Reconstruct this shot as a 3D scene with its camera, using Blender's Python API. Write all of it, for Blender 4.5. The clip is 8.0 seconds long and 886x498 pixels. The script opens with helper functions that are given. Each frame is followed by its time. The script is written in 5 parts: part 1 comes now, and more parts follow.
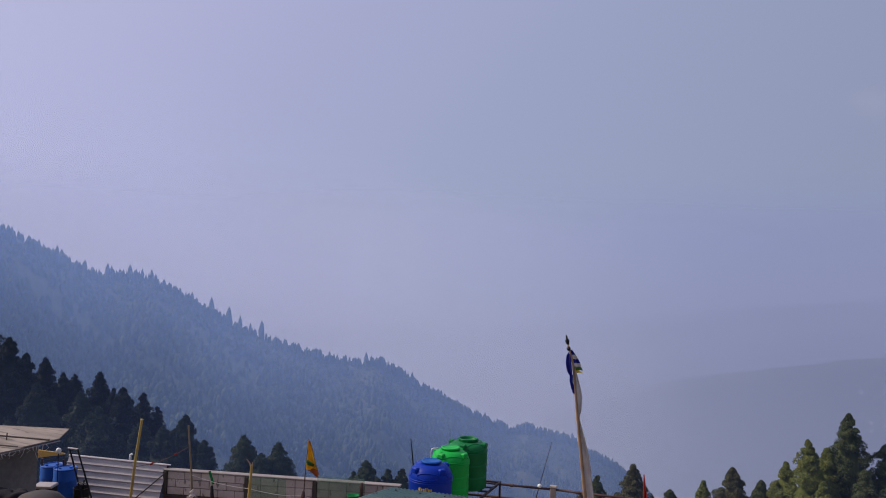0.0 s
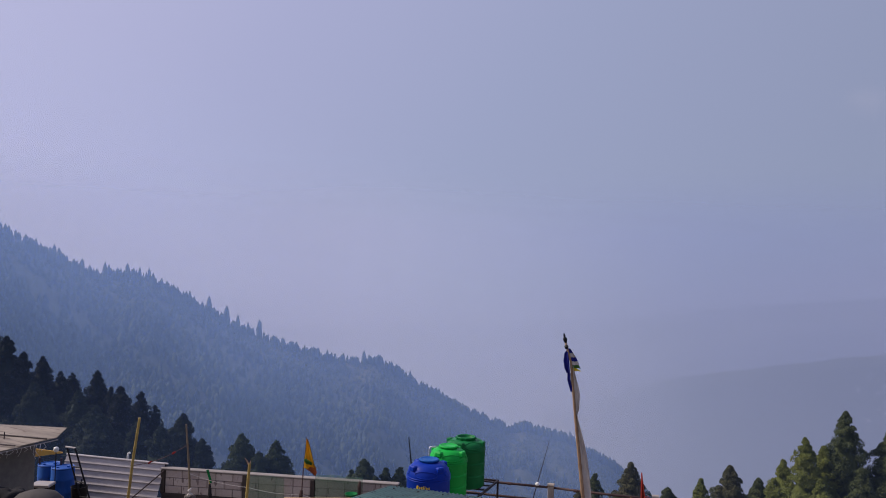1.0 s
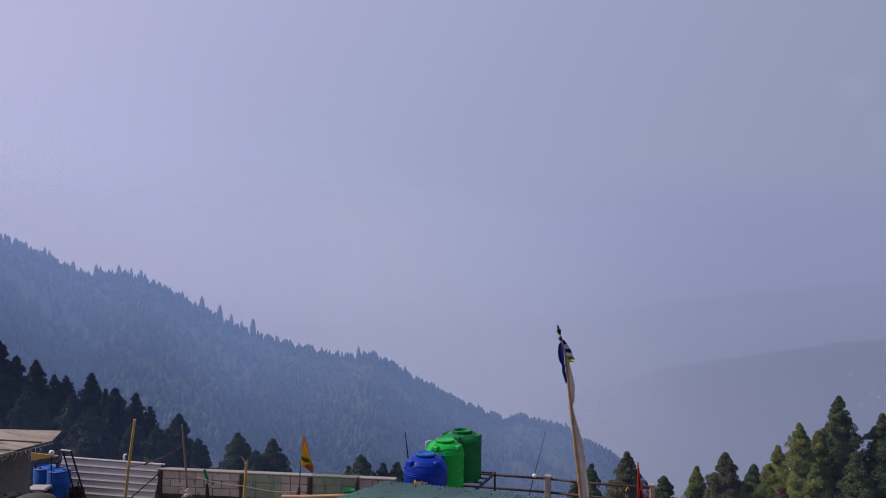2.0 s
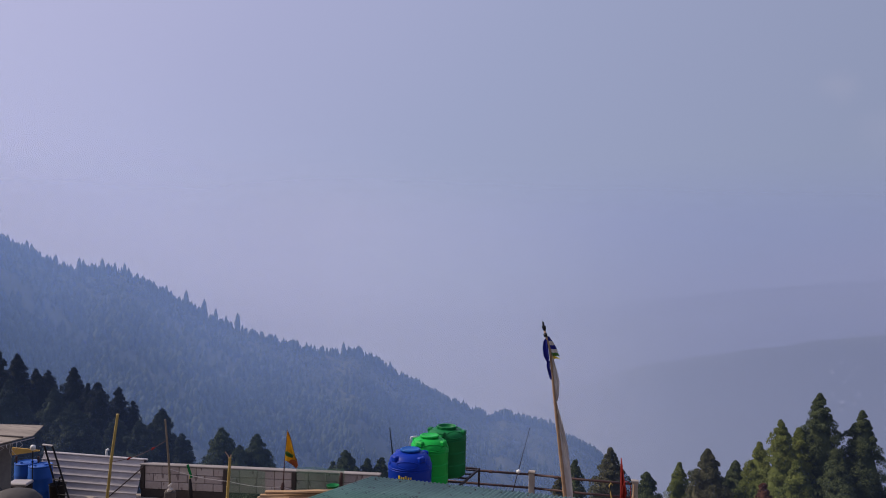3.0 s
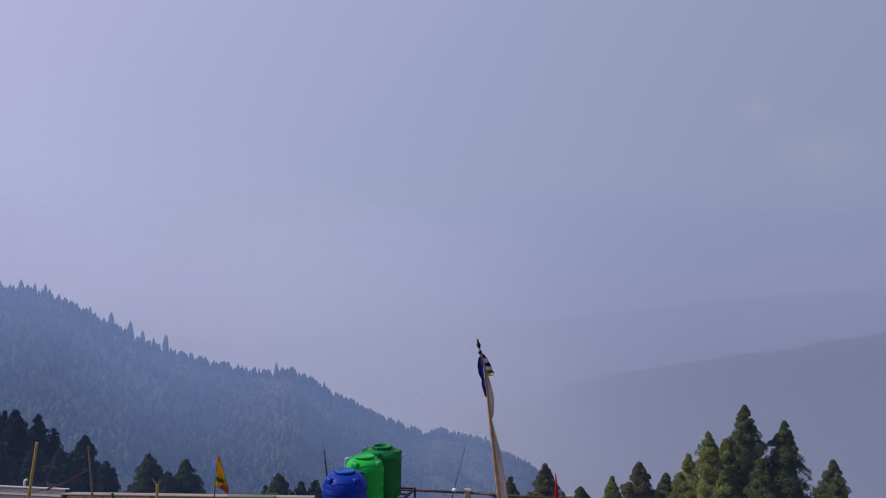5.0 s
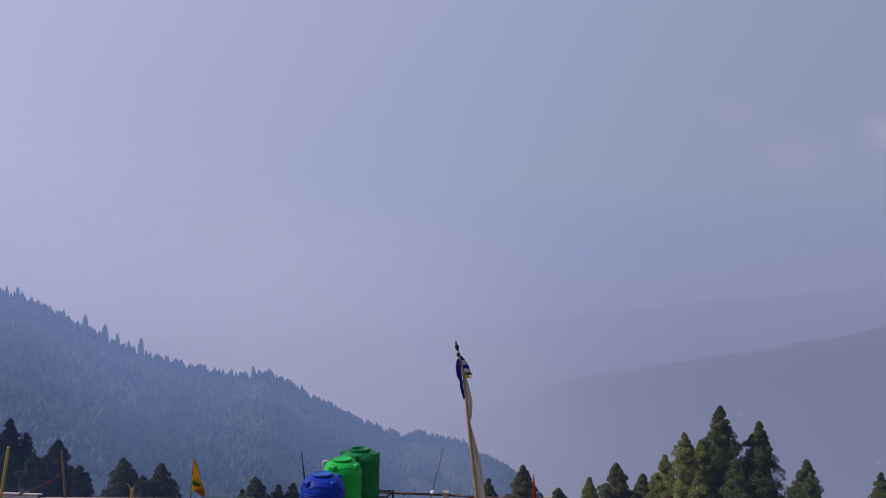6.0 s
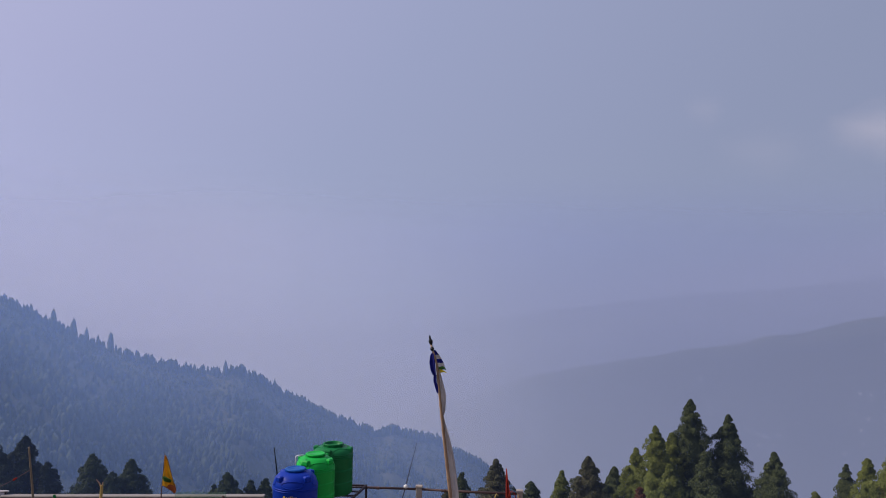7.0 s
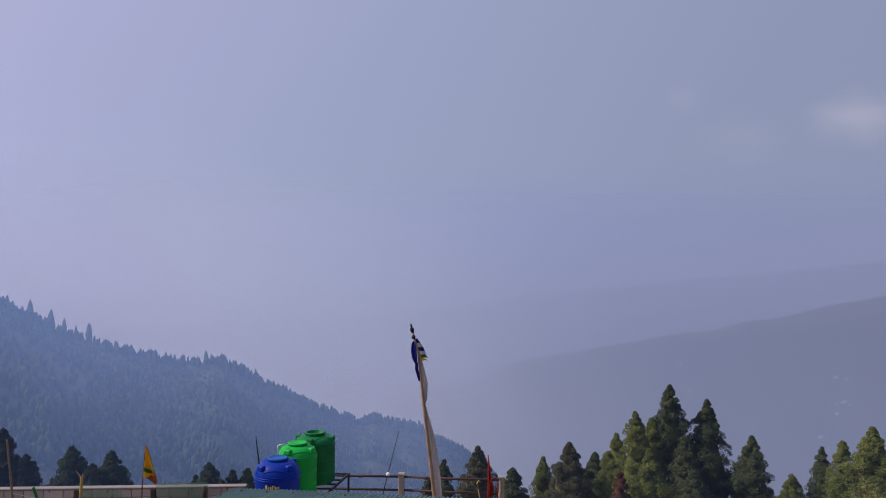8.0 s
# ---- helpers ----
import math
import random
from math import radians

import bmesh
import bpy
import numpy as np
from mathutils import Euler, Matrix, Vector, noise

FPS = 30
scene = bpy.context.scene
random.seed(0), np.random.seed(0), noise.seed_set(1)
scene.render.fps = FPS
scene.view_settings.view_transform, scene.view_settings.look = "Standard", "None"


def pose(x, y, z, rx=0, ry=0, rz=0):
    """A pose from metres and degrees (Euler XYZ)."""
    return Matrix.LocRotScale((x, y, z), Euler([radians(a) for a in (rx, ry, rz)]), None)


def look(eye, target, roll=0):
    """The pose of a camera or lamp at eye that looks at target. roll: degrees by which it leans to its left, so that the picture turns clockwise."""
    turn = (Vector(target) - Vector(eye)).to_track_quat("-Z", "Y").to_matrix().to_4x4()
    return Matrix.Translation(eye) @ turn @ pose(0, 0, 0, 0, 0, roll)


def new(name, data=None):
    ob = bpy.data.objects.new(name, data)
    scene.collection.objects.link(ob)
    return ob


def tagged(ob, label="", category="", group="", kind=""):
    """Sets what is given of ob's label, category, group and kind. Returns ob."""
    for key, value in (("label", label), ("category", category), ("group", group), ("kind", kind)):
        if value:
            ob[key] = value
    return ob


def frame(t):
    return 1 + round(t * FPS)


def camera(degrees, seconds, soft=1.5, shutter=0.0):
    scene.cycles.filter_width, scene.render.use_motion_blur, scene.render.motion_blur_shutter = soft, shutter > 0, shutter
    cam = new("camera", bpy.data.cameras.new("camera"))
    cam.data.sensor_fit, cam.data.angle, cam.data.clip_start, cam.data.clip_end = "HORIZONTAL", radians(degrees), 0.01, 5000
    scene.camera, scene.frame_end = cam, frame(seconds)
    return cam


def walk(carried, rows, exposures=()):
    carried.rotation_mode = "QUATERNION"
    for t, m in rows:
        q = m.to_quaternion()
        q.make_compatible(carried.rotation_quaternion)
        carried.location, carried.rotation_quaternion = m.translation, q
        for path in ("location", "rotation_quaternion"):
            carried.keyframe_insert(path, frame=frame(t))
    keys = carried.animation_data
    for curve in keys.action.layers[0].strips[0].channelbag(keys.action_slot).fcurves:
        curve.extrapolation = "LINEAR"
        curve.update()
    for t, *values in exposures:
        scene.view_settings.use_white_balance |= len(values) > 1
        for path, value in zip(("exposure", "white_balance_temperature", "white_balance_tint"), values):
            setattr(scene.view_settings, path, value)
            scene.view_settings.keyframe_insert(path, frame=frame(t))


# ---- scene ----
cam = camera(59.0, 8.0, soft=1.0)
# seconds, yaw, pitch, roll (degrees); the camera turns where it stands
TURNS = [(0.0, -0.22, 1.10, 1.97), (0.5, -0.35, 1.45, 1.88), (1.0, -0.39, 0.99, 1.92), (1.5, -0.57, 1.04, 1.26),
         (1.7, -0.46, 0.70, 0.79), (2.8, -2.43, 0.48, 0.94), (3.0, -2.00, 0.31, 1.07), (3.5, 0.00, -0.45, 2.00),
         (3.6, 0.28, -0.58, 1.86), (4.0, -0.41, -0.09, 1.75), (4.5, -3.54, 1.78, 0.96), (5.0, -6.77, 1.72, 0.67),
         (5.2, -7.62, 2.22, 0.50), (6.3, -8.58, 1.70, 0.78), (6.5, -8.91, 1.61, 0.87), (7.0, -10.25, 1.52, 0.82),
         (7.5, -11.28, 1.10, 0.42), (8.0, -11.66, 0.67, 0.45)]
EYE = Vector((0, 0, 6.2))


def aim(yaw, pitch, roll):
    y, p = radians(yaw), radians(pitch)
    way = Vector((-math.sin(y) * math.cos(p), math.cos(y) * math.cos(p), math.sin(p)))
    return look(EYE, EYE + way, roll)


walk(cam, [(t, aim(y, p, r)) for t, y, p, r in TURNS])

# ---- world and sun ----
SUN_AZ, SUN_EL = radians(-80), radians(40)   # from straight ahead, to the left; height
to_sun = Vector((math.sin(SUN_AZ) * math.cos(SUN_EL), math.cos(SUN_AZ) * math.cos(SUN_EL), math.sin(SUN_EL)))
world = bpy.data.worlds.new("hazy_sky")
scene.world = world
world.use_nodes = True
wt = world.node_tree
wt.nodes.clear()


def wnode(kind, **inputs):
    n = wt.nodes.new(kind)
    for k, v in inputs.items():
        n.inputs[k].default_value = v
    return n


w_sky = wt.nodes.new("ShaderNodeTexSky")
w_sky.sky_type = "NISHITA"
w_sky.sun_disc = False
w_sky.sun_elevation = SUN_EL
w_sky.sun_rotation = SUN_AZ
w_sky.altitude = 2000
w_sky.air_density, w_sky.dust_density, w_sky.ozone_density = 1.0, 3.0, 2.0
w_bg = wnode("ShaderNodeBackground", Strength=0.05)
wt.links.new(w_sky.outputs[0], w_bg.inputs["Color"])
# the thick haze that veils the sky, brighter towards the sun
w_co = wt.nodes.new("ShaderNodeTexCoord")
w_dot = wt.nodes.new("ShaderNodeVectorMath")
w_dot.operation = "DOT_PRODUCT"
w_dot.inputs[1].default_value = to_sun
wt.links.new(w_co.outputs["Generated"], w_dot.inputs[0])
w_half = wt.nodes.new("ShaderNodeMath")
w_half.operation = "MULTIPLY_ADD"
w_half.inputs[1].default_value, w_half.inputs[2].default_value = 0.5, 0.5
wt.links.new(w_dot.outputs["Value"], w_half.inputs[0])
w_ramp = wt.nodes.new("ShaderNodeValToRGB")
wt.links.new(w_half.outputs[0], w_ramp.inputs[0])
el = w_ramp.color_ramp.elements
el[0].position, el[0].color = 0.0, (0.22, 0.245, 0.365, 1)
el[1].position, el[1].color = 1.0, (0.95, 0.90, 1.05, 1)
for pos, col in ((0.42, (0.293, 0.33, 0.49, 1)), (0.6, (0.358, 0.395, 0.595, 1)), (0.725, (0.43, 0.447, 0.68, 1)), (0.825, (0.51, 0.51, 0.755, 1))):
    e = el.new(pos)
    e.color = col
w_haze = wnode("ShaderNodeBackground", Strength=1.0)
wt.links.new(w_ramp.outputs[0], w_haze.inputs["Color"])
w_mix = wnode("ShaderNodeMixShader", Fac=0.88)
wt.links.new(w_bg.outputs[0], w_mix.inputs[1])
wt.links.new(w_haze.outputs[0], w_mix.inputs[2])
w_out = wt.nodes.new("ShaderNodeOutputWorld")
wt.links.new(w_mix.outputs[0], w_out.inputs[0])

sun = new("sun", bpy.data.lights.new("sun", "SUN"))
sun.data.energy = 3.6
sun.data.angle = radians(1.5)
sun.data.color = (1.0, 0.88, 0.74)
sun.matrix_world = look((0, 0, 60), Vector((0, 0, 60)) - to_sun)


# ---- materials ----
def material(name, base, dark=None, rough=0.8, metal=0.0, grain=8.0, stain=0.7, bump=0.15, island=0.0, objvar=0.0, spec=0.3,
             through_light=0.0, stretch=(1, 1, 1), spots=None):
    """A surface with fine grain, broad stains and relief. base and dark are the two ends of its colour."""
    m = bpy.data.materials.new(name)
    m.use_nodes = True
    nt = m.node_tree
    nt.nodes.clear()
    out = nt.nodes.new("ShaderNodeOutputMaterial")
    b = nt.nodes.new("ShaderNodeBsdfPrincipled")
    b.inputs["Roughness"].default_value = rough
    b.inputs["Metallic"].default_value = metal
    b.inputs["Specular IOR Level"].default_value = spec
    dark = dark or tuple(c * 0.6 for c in base)
    co = nt.nodes.new("ShaderNodeTexCoord")
    mp = nt.nodes.new("ShaderNodeMapping")
    mp.inputs["Scale"].default_value = stretch
    place = co.outputs["Object"]
    if objvar:                               # each piece has stains of its own
        info = nt.nodes.new("ShaderNodeObjectInfo")
        far = nt.nodes.new("ShaderNodeMath")
        far.operation = "MULTIPLY"
        far.inputs[1].default_value = 40
        nt.links.new(info.outputs["Random"], far.inputs[0])
        moved = nt.nodes.new("ShaderNodeVectorMath")
        nt.links.new(place, moved.inputs[0])
        nt.links.new(far.outputs[0], moved.inputs[1])
        place = moved.outputs[0]
    nt.links.new(place, mp.inputs["Vector"])
    n1 = nt.nodes.new("ShaderNodeTexNoise")
    n1.inputs["Scale"].default_value, n1.inputs["Detail"].default_value, n1.inputs["Roughness"].default_value = grain, 6, 0.65
    n2 = nt.nodes.new("ShaderNodeTexNoise")
    n2.inputs["Scale"].default_value, n2.inputs["Detail"].default_value = stain, 4
    nt.links.new(mp.outputs[0], n1.inputs["Vector"])
    nt.links.new(mp.outputs[0], n2.inputs["Vector"])
    add = nt.nodes.new("ShaderNodeMath")
    add.operation = "MULTIPLY_ADD"
    nt.links.new(n1.outputs["Fac"], add.inputs[0])
    add.inputs[1].default_value = 0.9
    sub = nt.nodes.new("ShaderNodeMath")
    sub.operation = "MULTIPLY_ADD"
    nt.links.new(n2.outputs["Fac"], sub.inputs[0])
    sub.inputs[1].default_value = 1.5
    sub.inputs[2].default_value = -0.72
    nt.links.new(sub.outputs[0], add.inputs[2])
    last = add.outputs[0]
    if island or objvar:
        src = nt.nodes.new("ShaderNodeNewGeometry" if island else "ShaderNodeObjectInfo")
        v = nt.nodes.new("ShaderNodeMath")
        v.operation = "MULTIPLY_ADD"
        nt.links.new(src.outputs["Random Per Island" if island else "Random"], v.inputs[0])
        v.inputs[1].default_value = island or objvar
        off = nt.nodes.new("ShaderNodeMath")
        off.operation = "SUBTRACT"
        nt.links.new(last, off.inputs[0])
        off.inputs[1].default_value = (island or objvar) / 2
        nt.links.new(off.outputs[0], v.inputs[2])
        last = v.outputs[0]
    mix = nt.nodes.new("ShaderNodeMix")
    mix.data_type = "RGBA"
    nt.links.new(last, mix.inputs["Factor"])
    mix.inputs["A"].default_value = (*dark, 1)
    mix.inputs["B"].default_value = (*base, 1)
    tone = mix.outputs["Result"]
    if spots:                                # small dark stains: (scale, threshold, colour)
        mp2 = nt.nodes.new("ShaderNodeMapping")
        mp2.inputs["Scale"].default_value = spots[0]
        nt.links.new(place, mp2.inputs["Vector"])
        n3 = nt.nodes.new("ShaderNodeTexNoise")
        n3.inputs["Scale"].default_value, n3.inputs["Detail"].default_value = 1.0, 3
        nt.links.new(mp2.outputs[0], n3.inputs["Vector"])
        cut = nt.nodes.new("ShaderNodeMapRange")
        cut.inputs[1].default_value, cut.inputs[2].default_value = spots[1], spots[1] + 0.06
        nt.links.new(n3.outputs["Fac"], cut.inputs[0])
        st = nt.nodes.new("ShaderNodeMix")
        st.data_type = "RGBA"
        nt.links.new(cut.outputs[0], st.inputs["Factor"])
        nt.links.new(tone, st.inputs["A"])
        st.inputs["B"].default_value = (*spots[2], 1)
        tone = st.outputs["Result"]
    nt.links.new(tone, b.inputs["Base Color"])
    if bump:
        bp = nt.nodes.new("ShaderNodeBump")
        bp.inputs["Strength"].default_value = bump
        bp.inputs["Distance"].default_value = 0.02
        nt.links.new(n1.outputs["Fac"], bp.inputs["Height"])
        nt.links.new(bp.outputs[0], b.inputs["Normal"])
    surf = b.outputs[0]
    if through_light:
        tr = nt.nodes.new("ShaderNodeBsdfTranslucent")
        nt.links.new(mix.outputs["Result"], tr.inputs["Color"])
        ms = nt.nodes.new("ShaderNodeMixShader")
        ms.inputs[0].default_value = through_light
        nt.links.new(surf, ms.inputs[1])
        nt.links.new(tr.outputs[0], ms.inputs[2])
        surf = ms.outputs[0]
    nt.links.new(surf, out.inputs["Surface"])
    return m


def haze_shell_material(name, colour, most, top, bottom, low=None):
    """Sheet painted as haze: lets most light through, scatters the rest; it thins out with height between bottom and
    top (metres).
    low: rows of (metres to the right, share, colour), along which it thickens, thins and changes colour."""
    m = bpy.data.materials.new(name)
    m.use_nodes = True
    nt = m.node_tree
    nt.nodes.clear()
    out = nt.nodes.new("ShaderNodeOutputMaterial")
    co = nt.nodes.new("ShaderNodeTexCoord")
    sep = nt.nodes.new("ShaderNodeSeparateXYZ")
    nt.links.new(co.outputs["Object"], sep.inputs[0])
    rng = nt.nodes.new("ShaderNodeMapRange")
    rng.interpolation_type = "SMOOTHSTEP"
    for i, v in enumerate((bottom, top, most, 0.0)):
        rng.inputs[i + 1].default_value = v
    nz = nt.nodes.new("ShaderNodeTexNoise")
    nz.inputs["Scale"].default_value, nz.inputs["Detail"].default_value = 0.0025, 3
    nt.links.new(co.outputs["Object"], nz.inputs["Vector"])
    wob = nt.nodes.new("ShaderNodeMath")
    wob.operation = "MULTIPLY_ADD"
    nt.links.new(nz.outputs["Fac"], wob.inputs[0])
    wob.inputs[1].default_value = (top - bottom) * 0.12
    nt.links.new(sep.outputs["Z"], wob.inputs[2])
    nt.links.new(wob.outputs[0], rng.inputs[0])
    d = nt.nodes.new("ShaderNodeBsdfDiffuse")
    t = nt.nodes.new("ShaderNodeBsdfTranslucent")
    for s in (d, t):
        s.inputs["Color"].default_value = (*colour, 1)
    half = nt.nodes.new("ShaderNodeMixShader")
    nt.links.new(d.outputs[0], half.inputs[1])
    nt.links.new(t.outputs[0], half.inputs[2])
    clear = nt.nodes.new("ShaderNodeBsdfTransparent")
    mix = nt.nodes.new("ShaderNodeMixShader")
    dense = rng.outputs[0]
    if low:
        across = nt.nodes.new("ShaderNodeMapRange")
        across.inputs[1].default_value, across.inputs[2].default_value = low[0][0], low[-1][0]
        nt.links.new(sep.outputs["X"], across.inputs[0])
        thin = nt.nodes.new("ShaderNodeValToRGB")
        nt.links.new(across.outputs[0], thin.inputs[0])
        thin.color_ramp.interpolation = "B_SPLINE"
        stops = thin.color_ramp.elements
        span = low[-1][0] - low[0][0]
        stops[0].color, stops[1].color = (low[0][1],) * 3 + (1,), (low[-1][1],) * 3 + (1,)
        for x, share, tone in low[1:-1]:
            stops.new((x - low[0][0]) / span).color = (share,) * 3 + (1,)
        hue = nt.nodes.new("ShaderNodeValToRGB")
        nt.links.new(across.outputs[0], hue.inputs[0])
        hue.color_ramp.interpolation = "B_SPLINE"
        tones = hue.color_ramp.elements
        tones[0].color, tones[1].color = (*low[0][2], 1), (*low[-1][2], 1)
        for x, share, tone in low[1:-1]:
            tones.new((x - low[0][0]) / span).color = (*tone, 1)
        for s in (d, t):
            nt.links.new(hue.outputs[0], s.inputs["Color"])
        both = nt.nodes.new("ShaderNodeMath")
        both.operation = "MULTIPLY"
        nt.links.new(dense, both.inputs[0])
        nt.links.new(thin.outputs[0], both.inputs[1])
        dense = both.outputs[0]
    nt.links.new(dense, mix.inputs[0])
    nt.links.new(clear.outputs[0], mix.inputs[1])
    nt.links.new(half.outputs[0], mix.inputs[2])
    nt.links.new(mix.outputs[0], out.inputs["Surface"])
    return m


M_GROUND = material("hill_soil_and_scrub", (0.085, 0.09, 0.055), (0.022, 0.032, 0.02), 0.95, grain=0.022, stain=0.005, bump=0.0)
M_WOODS = material("far_conifers", (0.048, 0.066, 0.04), (0.015, 0.027, 0.018), 0.95, grain=0.02, stain=0.006, bump=0, island=0.6)
# M_LEAF has sunlit tone in its colour; M_LEAFD and M_LEAFN have shade
M_LEAF = material("cedar_leaves_sunlit_tone", (0.20, 0.215, 0.045), (0.05, 0.075, 0.02), 0.75, grain=0.9, stain=0.25, bump=0, island=0.5, through_light=0.25)
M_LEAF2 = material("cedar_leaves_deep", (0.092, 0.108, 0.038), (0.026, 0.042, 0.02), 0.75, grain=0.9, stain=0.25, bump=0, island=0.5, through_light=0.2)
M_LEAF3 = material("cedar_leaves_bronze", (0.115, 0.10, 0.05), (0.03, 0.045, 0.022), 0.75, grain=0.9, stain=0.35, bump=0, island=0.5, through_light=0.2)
M_LEAFD = material("cedar_leaves_painted_shade", (0.012, 0.022, 0.02), (0.005, 0.010, 0.010), 0.9, grain=0.9, stain=0.2, bump=0, island=0.5, through_light=0.1)
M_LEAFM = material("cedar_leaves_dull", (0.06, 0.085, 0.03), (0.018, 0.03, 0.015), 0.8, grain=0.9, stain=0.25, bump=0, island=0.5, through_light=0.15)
M_LEAFN = material("cedar_leaves_painted_half_shade", (0.027, 0.044, 0.027), (0.010, 0.018, 0.014), 0.85, grain=0.9, stain=0.25, bump=0, island=0.5, through_light=0.1)
M_LEAFR = material("rust_red_leaves", (0.15, 0.055, 0.032), (0.06, 0.03, 0.018), 0.8, grain=0.9, stain=0.4, bump=0, island=0.5, through_light=0.3)
M_PALELEAF = material("pale_yellow_leaves", (0.34, 0.30, 0.14), (0.16, 0.15, 0.06), 0.8, grain=0.9, stain=0.4, bump=0, island=0.6, through_light=0.3)
M_BARK = material("cedar_bark", (0.14, 0.09, 0.06), (0.05, 0.035, 0.025), 0.95, grain=6, stain=1.0, bump=0.5, stretch=(1, 1, 0.2))
M_CONC = material("worn_concrete", (0.42, 0.36, 0.31), (0.23, 0.19, 0.165), 0.92, grain=7, stain=0.55, bump=0.25, spots=((2.2, 5, 5), 0.64, (0.15, 0.125, 0.11)))
M_PLASTER = material("grey_cement_plaster", (0.24, 0.22, 0.20), (0.12, 0.11, 0.105), 0.95, grain=9, stain=0.8, bump=0.2)
M_BLOCK = material("cement_block", (0.50, 0.44, 0.41), (0.32, 0.27, 0.255), 0.95, grain=22, stain=1.6, bump=0.4, objvar=0.6, spots=((8, 3, 3), 0.62, (0.19, 0.15, 0.145)))
M_COPING = material("weathered_coping", (0.31, 0.28, 0.275), (0.18, 0.16, 0.155), 0.95, grain=12, stain=1.2, bump=0.2)
M_STUB = material("rough_dark_cement", (0.15, 0.125, 0.115), (0.06, 0.05, 0.048), 0.95, grain=14, stain=3, bump=0.6)
M_HEAP = material("dark_cloth_heap", (0.02, 0.019, 0.025), (0.008, 0.007, 0.01), 0.95, grain=5, stain=2, bump=0.4)
M_MORTAR = material("mortar", (0.22, 0.18, 0.17), (0.13, 0.11, 0.10), 0.98, grain=30, stain=2, bump=0.3)
M_DAMP = material("damp_wall_foot", (0.075, 0.06, 0.055), (0.035, 0.03, 0.03), 0.95, grain=12, stain=1.3, bump=0.3)
M_ROOFG = material("green_painted_tin", (0.125, 0.25, 0.20), (0.06, 0.135, 0.11), 0.5, 0.1, objvar=0.35, grain=5, stain=0.7, bump=0.05, spec=0.4, spots=((6, 8, 6), 0.60, (0.03, 0.065, 0.06)))
M_ROOFP = material("faded_red_tin", (0.36, 0.16, 0.18), (0.22, 0.09, 0.10), 0.6, 0.1, grain=5, stain=0.9, bump=0.05)
M_TIN = material("pale_zinc_sheet", (0.52, 0.485, 0.50), (0.33, 0.305, 0.32), 0.5, 0.25, grain=6, stain=0.8, bump=0.08)
M_RUSTTIN = material("weathered_roof_sheet", (0.34, 0.29, 0.25), (0.10, 0.08, 0.07), 0.8, 0.1, grain=5, stain=0.9, bump=0.3, stretch=(0.5, 3.0, 1), spots=((1.2, 9, 6), 0.58, (0.13, 0.10, 0.085)))
M_BLUE = material("blue_plastic", (0.004, 0.036, 0.36), (0.003, 0.025, 0.26), 0.42, grain=4, stain=1.2, bump=0.03, spec=0.14)
M_BLUELID = material("pale_blue_lid_plastic", (0.012, 0.105, 0.40), (0.01, 0.075, 0.3), 0.45, grain=4, stain=1.2, bump=0.03, spec=0.14)
M_DRUM = material("blue_drum_plastic", (0.015, 0.11, 0.46), (0.01, 0.07, 0.32), 0.5, grain=5, stain=1.5, bump=0.05)
M_GREEN = material("bright_green_plastic", (0.012, 0.43, 0.065), (0.008, 0.31, 0.045), 0.4, grain=4, stain=1.2, bump=0.03, spec=0.14)
M_GREEN2 = material("deep_green_plastic", (0.010, 0.18, 0.055), (0.007, 0.12, 0.035), 0.42, grain=4, stain=1.2, bump=0.03, spec=0.14)
M_STEEL = material("dark_painted_steel", (0.05, 0.035, 0.04), (0.025, 0.018, 0.02), 0.6, 0.3, grain=15, stain=2, bump=0.1)
M_RAIL = material("rusty_pipe", (0.11, 0.065, 0.06), (0.05, 0.03, 0.03), 0.7, 0.2, grain=15, stain=2, bump=0.15)
M_BAMBOO = material("yellow_bamboo", (0.42, 0.31, 0.09), (0.22, 0.15, 0.05), 0.6, grain=9, stain=1.5, bump=0.1)
M_BAMBOOP = material("dry_bamboo_pole", (0.40, 0.27, 0.17), (0.20, 0.12, 0.075), 0.7, grain=9, stain=1.5, bump=0.15)
M_BAMBOOG = material("grey_weathered_bamboo", (0.22, 0.175, 0.12), (0.11, 0.085, 0.06), 0.75, grain=9, stain=1.5, bump=0.15)
M_WOOD = material("raw_timber", (0.50, 0.33, 0.19), (0.30, 0.18, 0.10), 0.8, grain=6, stain=1.2, bump=0.2, stretch=(0.3, 3, 3))
M_WHITE = material("white_enamel", (0.80, 0.79, 0.77), (0.62, 0.61, 0.60), 0.5, grain=8, stain=1.5, bump=0.05)
M_CLOTH = material("weathered_white_cloth", (0.70, 0.66, 0.64), (0.50, 0.46, 0.45), 0.95, grain=7, stain=1.2, bump=0.2, through_light=0.4)
M_CLOTHY = material("saffron_cloth", (0.82, 0.52, 0.035), (0.66, 0.33, 0.025), 0.9, grain=8, stain=2.0, bump=0.2, through_light=0.4)
M_CLOTHG = material("green_cloth", (0.10, 0.25, 0.06), (0.06, 0.16, 0.04), 0.9, grain=8, stain=2.0, bump=0.2, through_light=0.4)
M_CLOTHR = material("red_cloth", (0.36, 0.035, 0.025), (0.2, 0.02, 0.015), 0.9, grain=8, stain=1.5, bump=0.2, through_light=0.4)
M_HEM = material("rust_coloured_cloth", (0.42, 0.13, 0.04), (0.25, 0.07, 0.03), 0.9, grain=8, stain=2, bump=0.2, through_light=0.4)
M_CLOTHB = material("deep_blue_cloth", (0.02, 0.025, 0.28), (0.01, 0.012, 0.15), 0.9, grain=8, stain=1.5, bump=0.2, through_light=0.3)
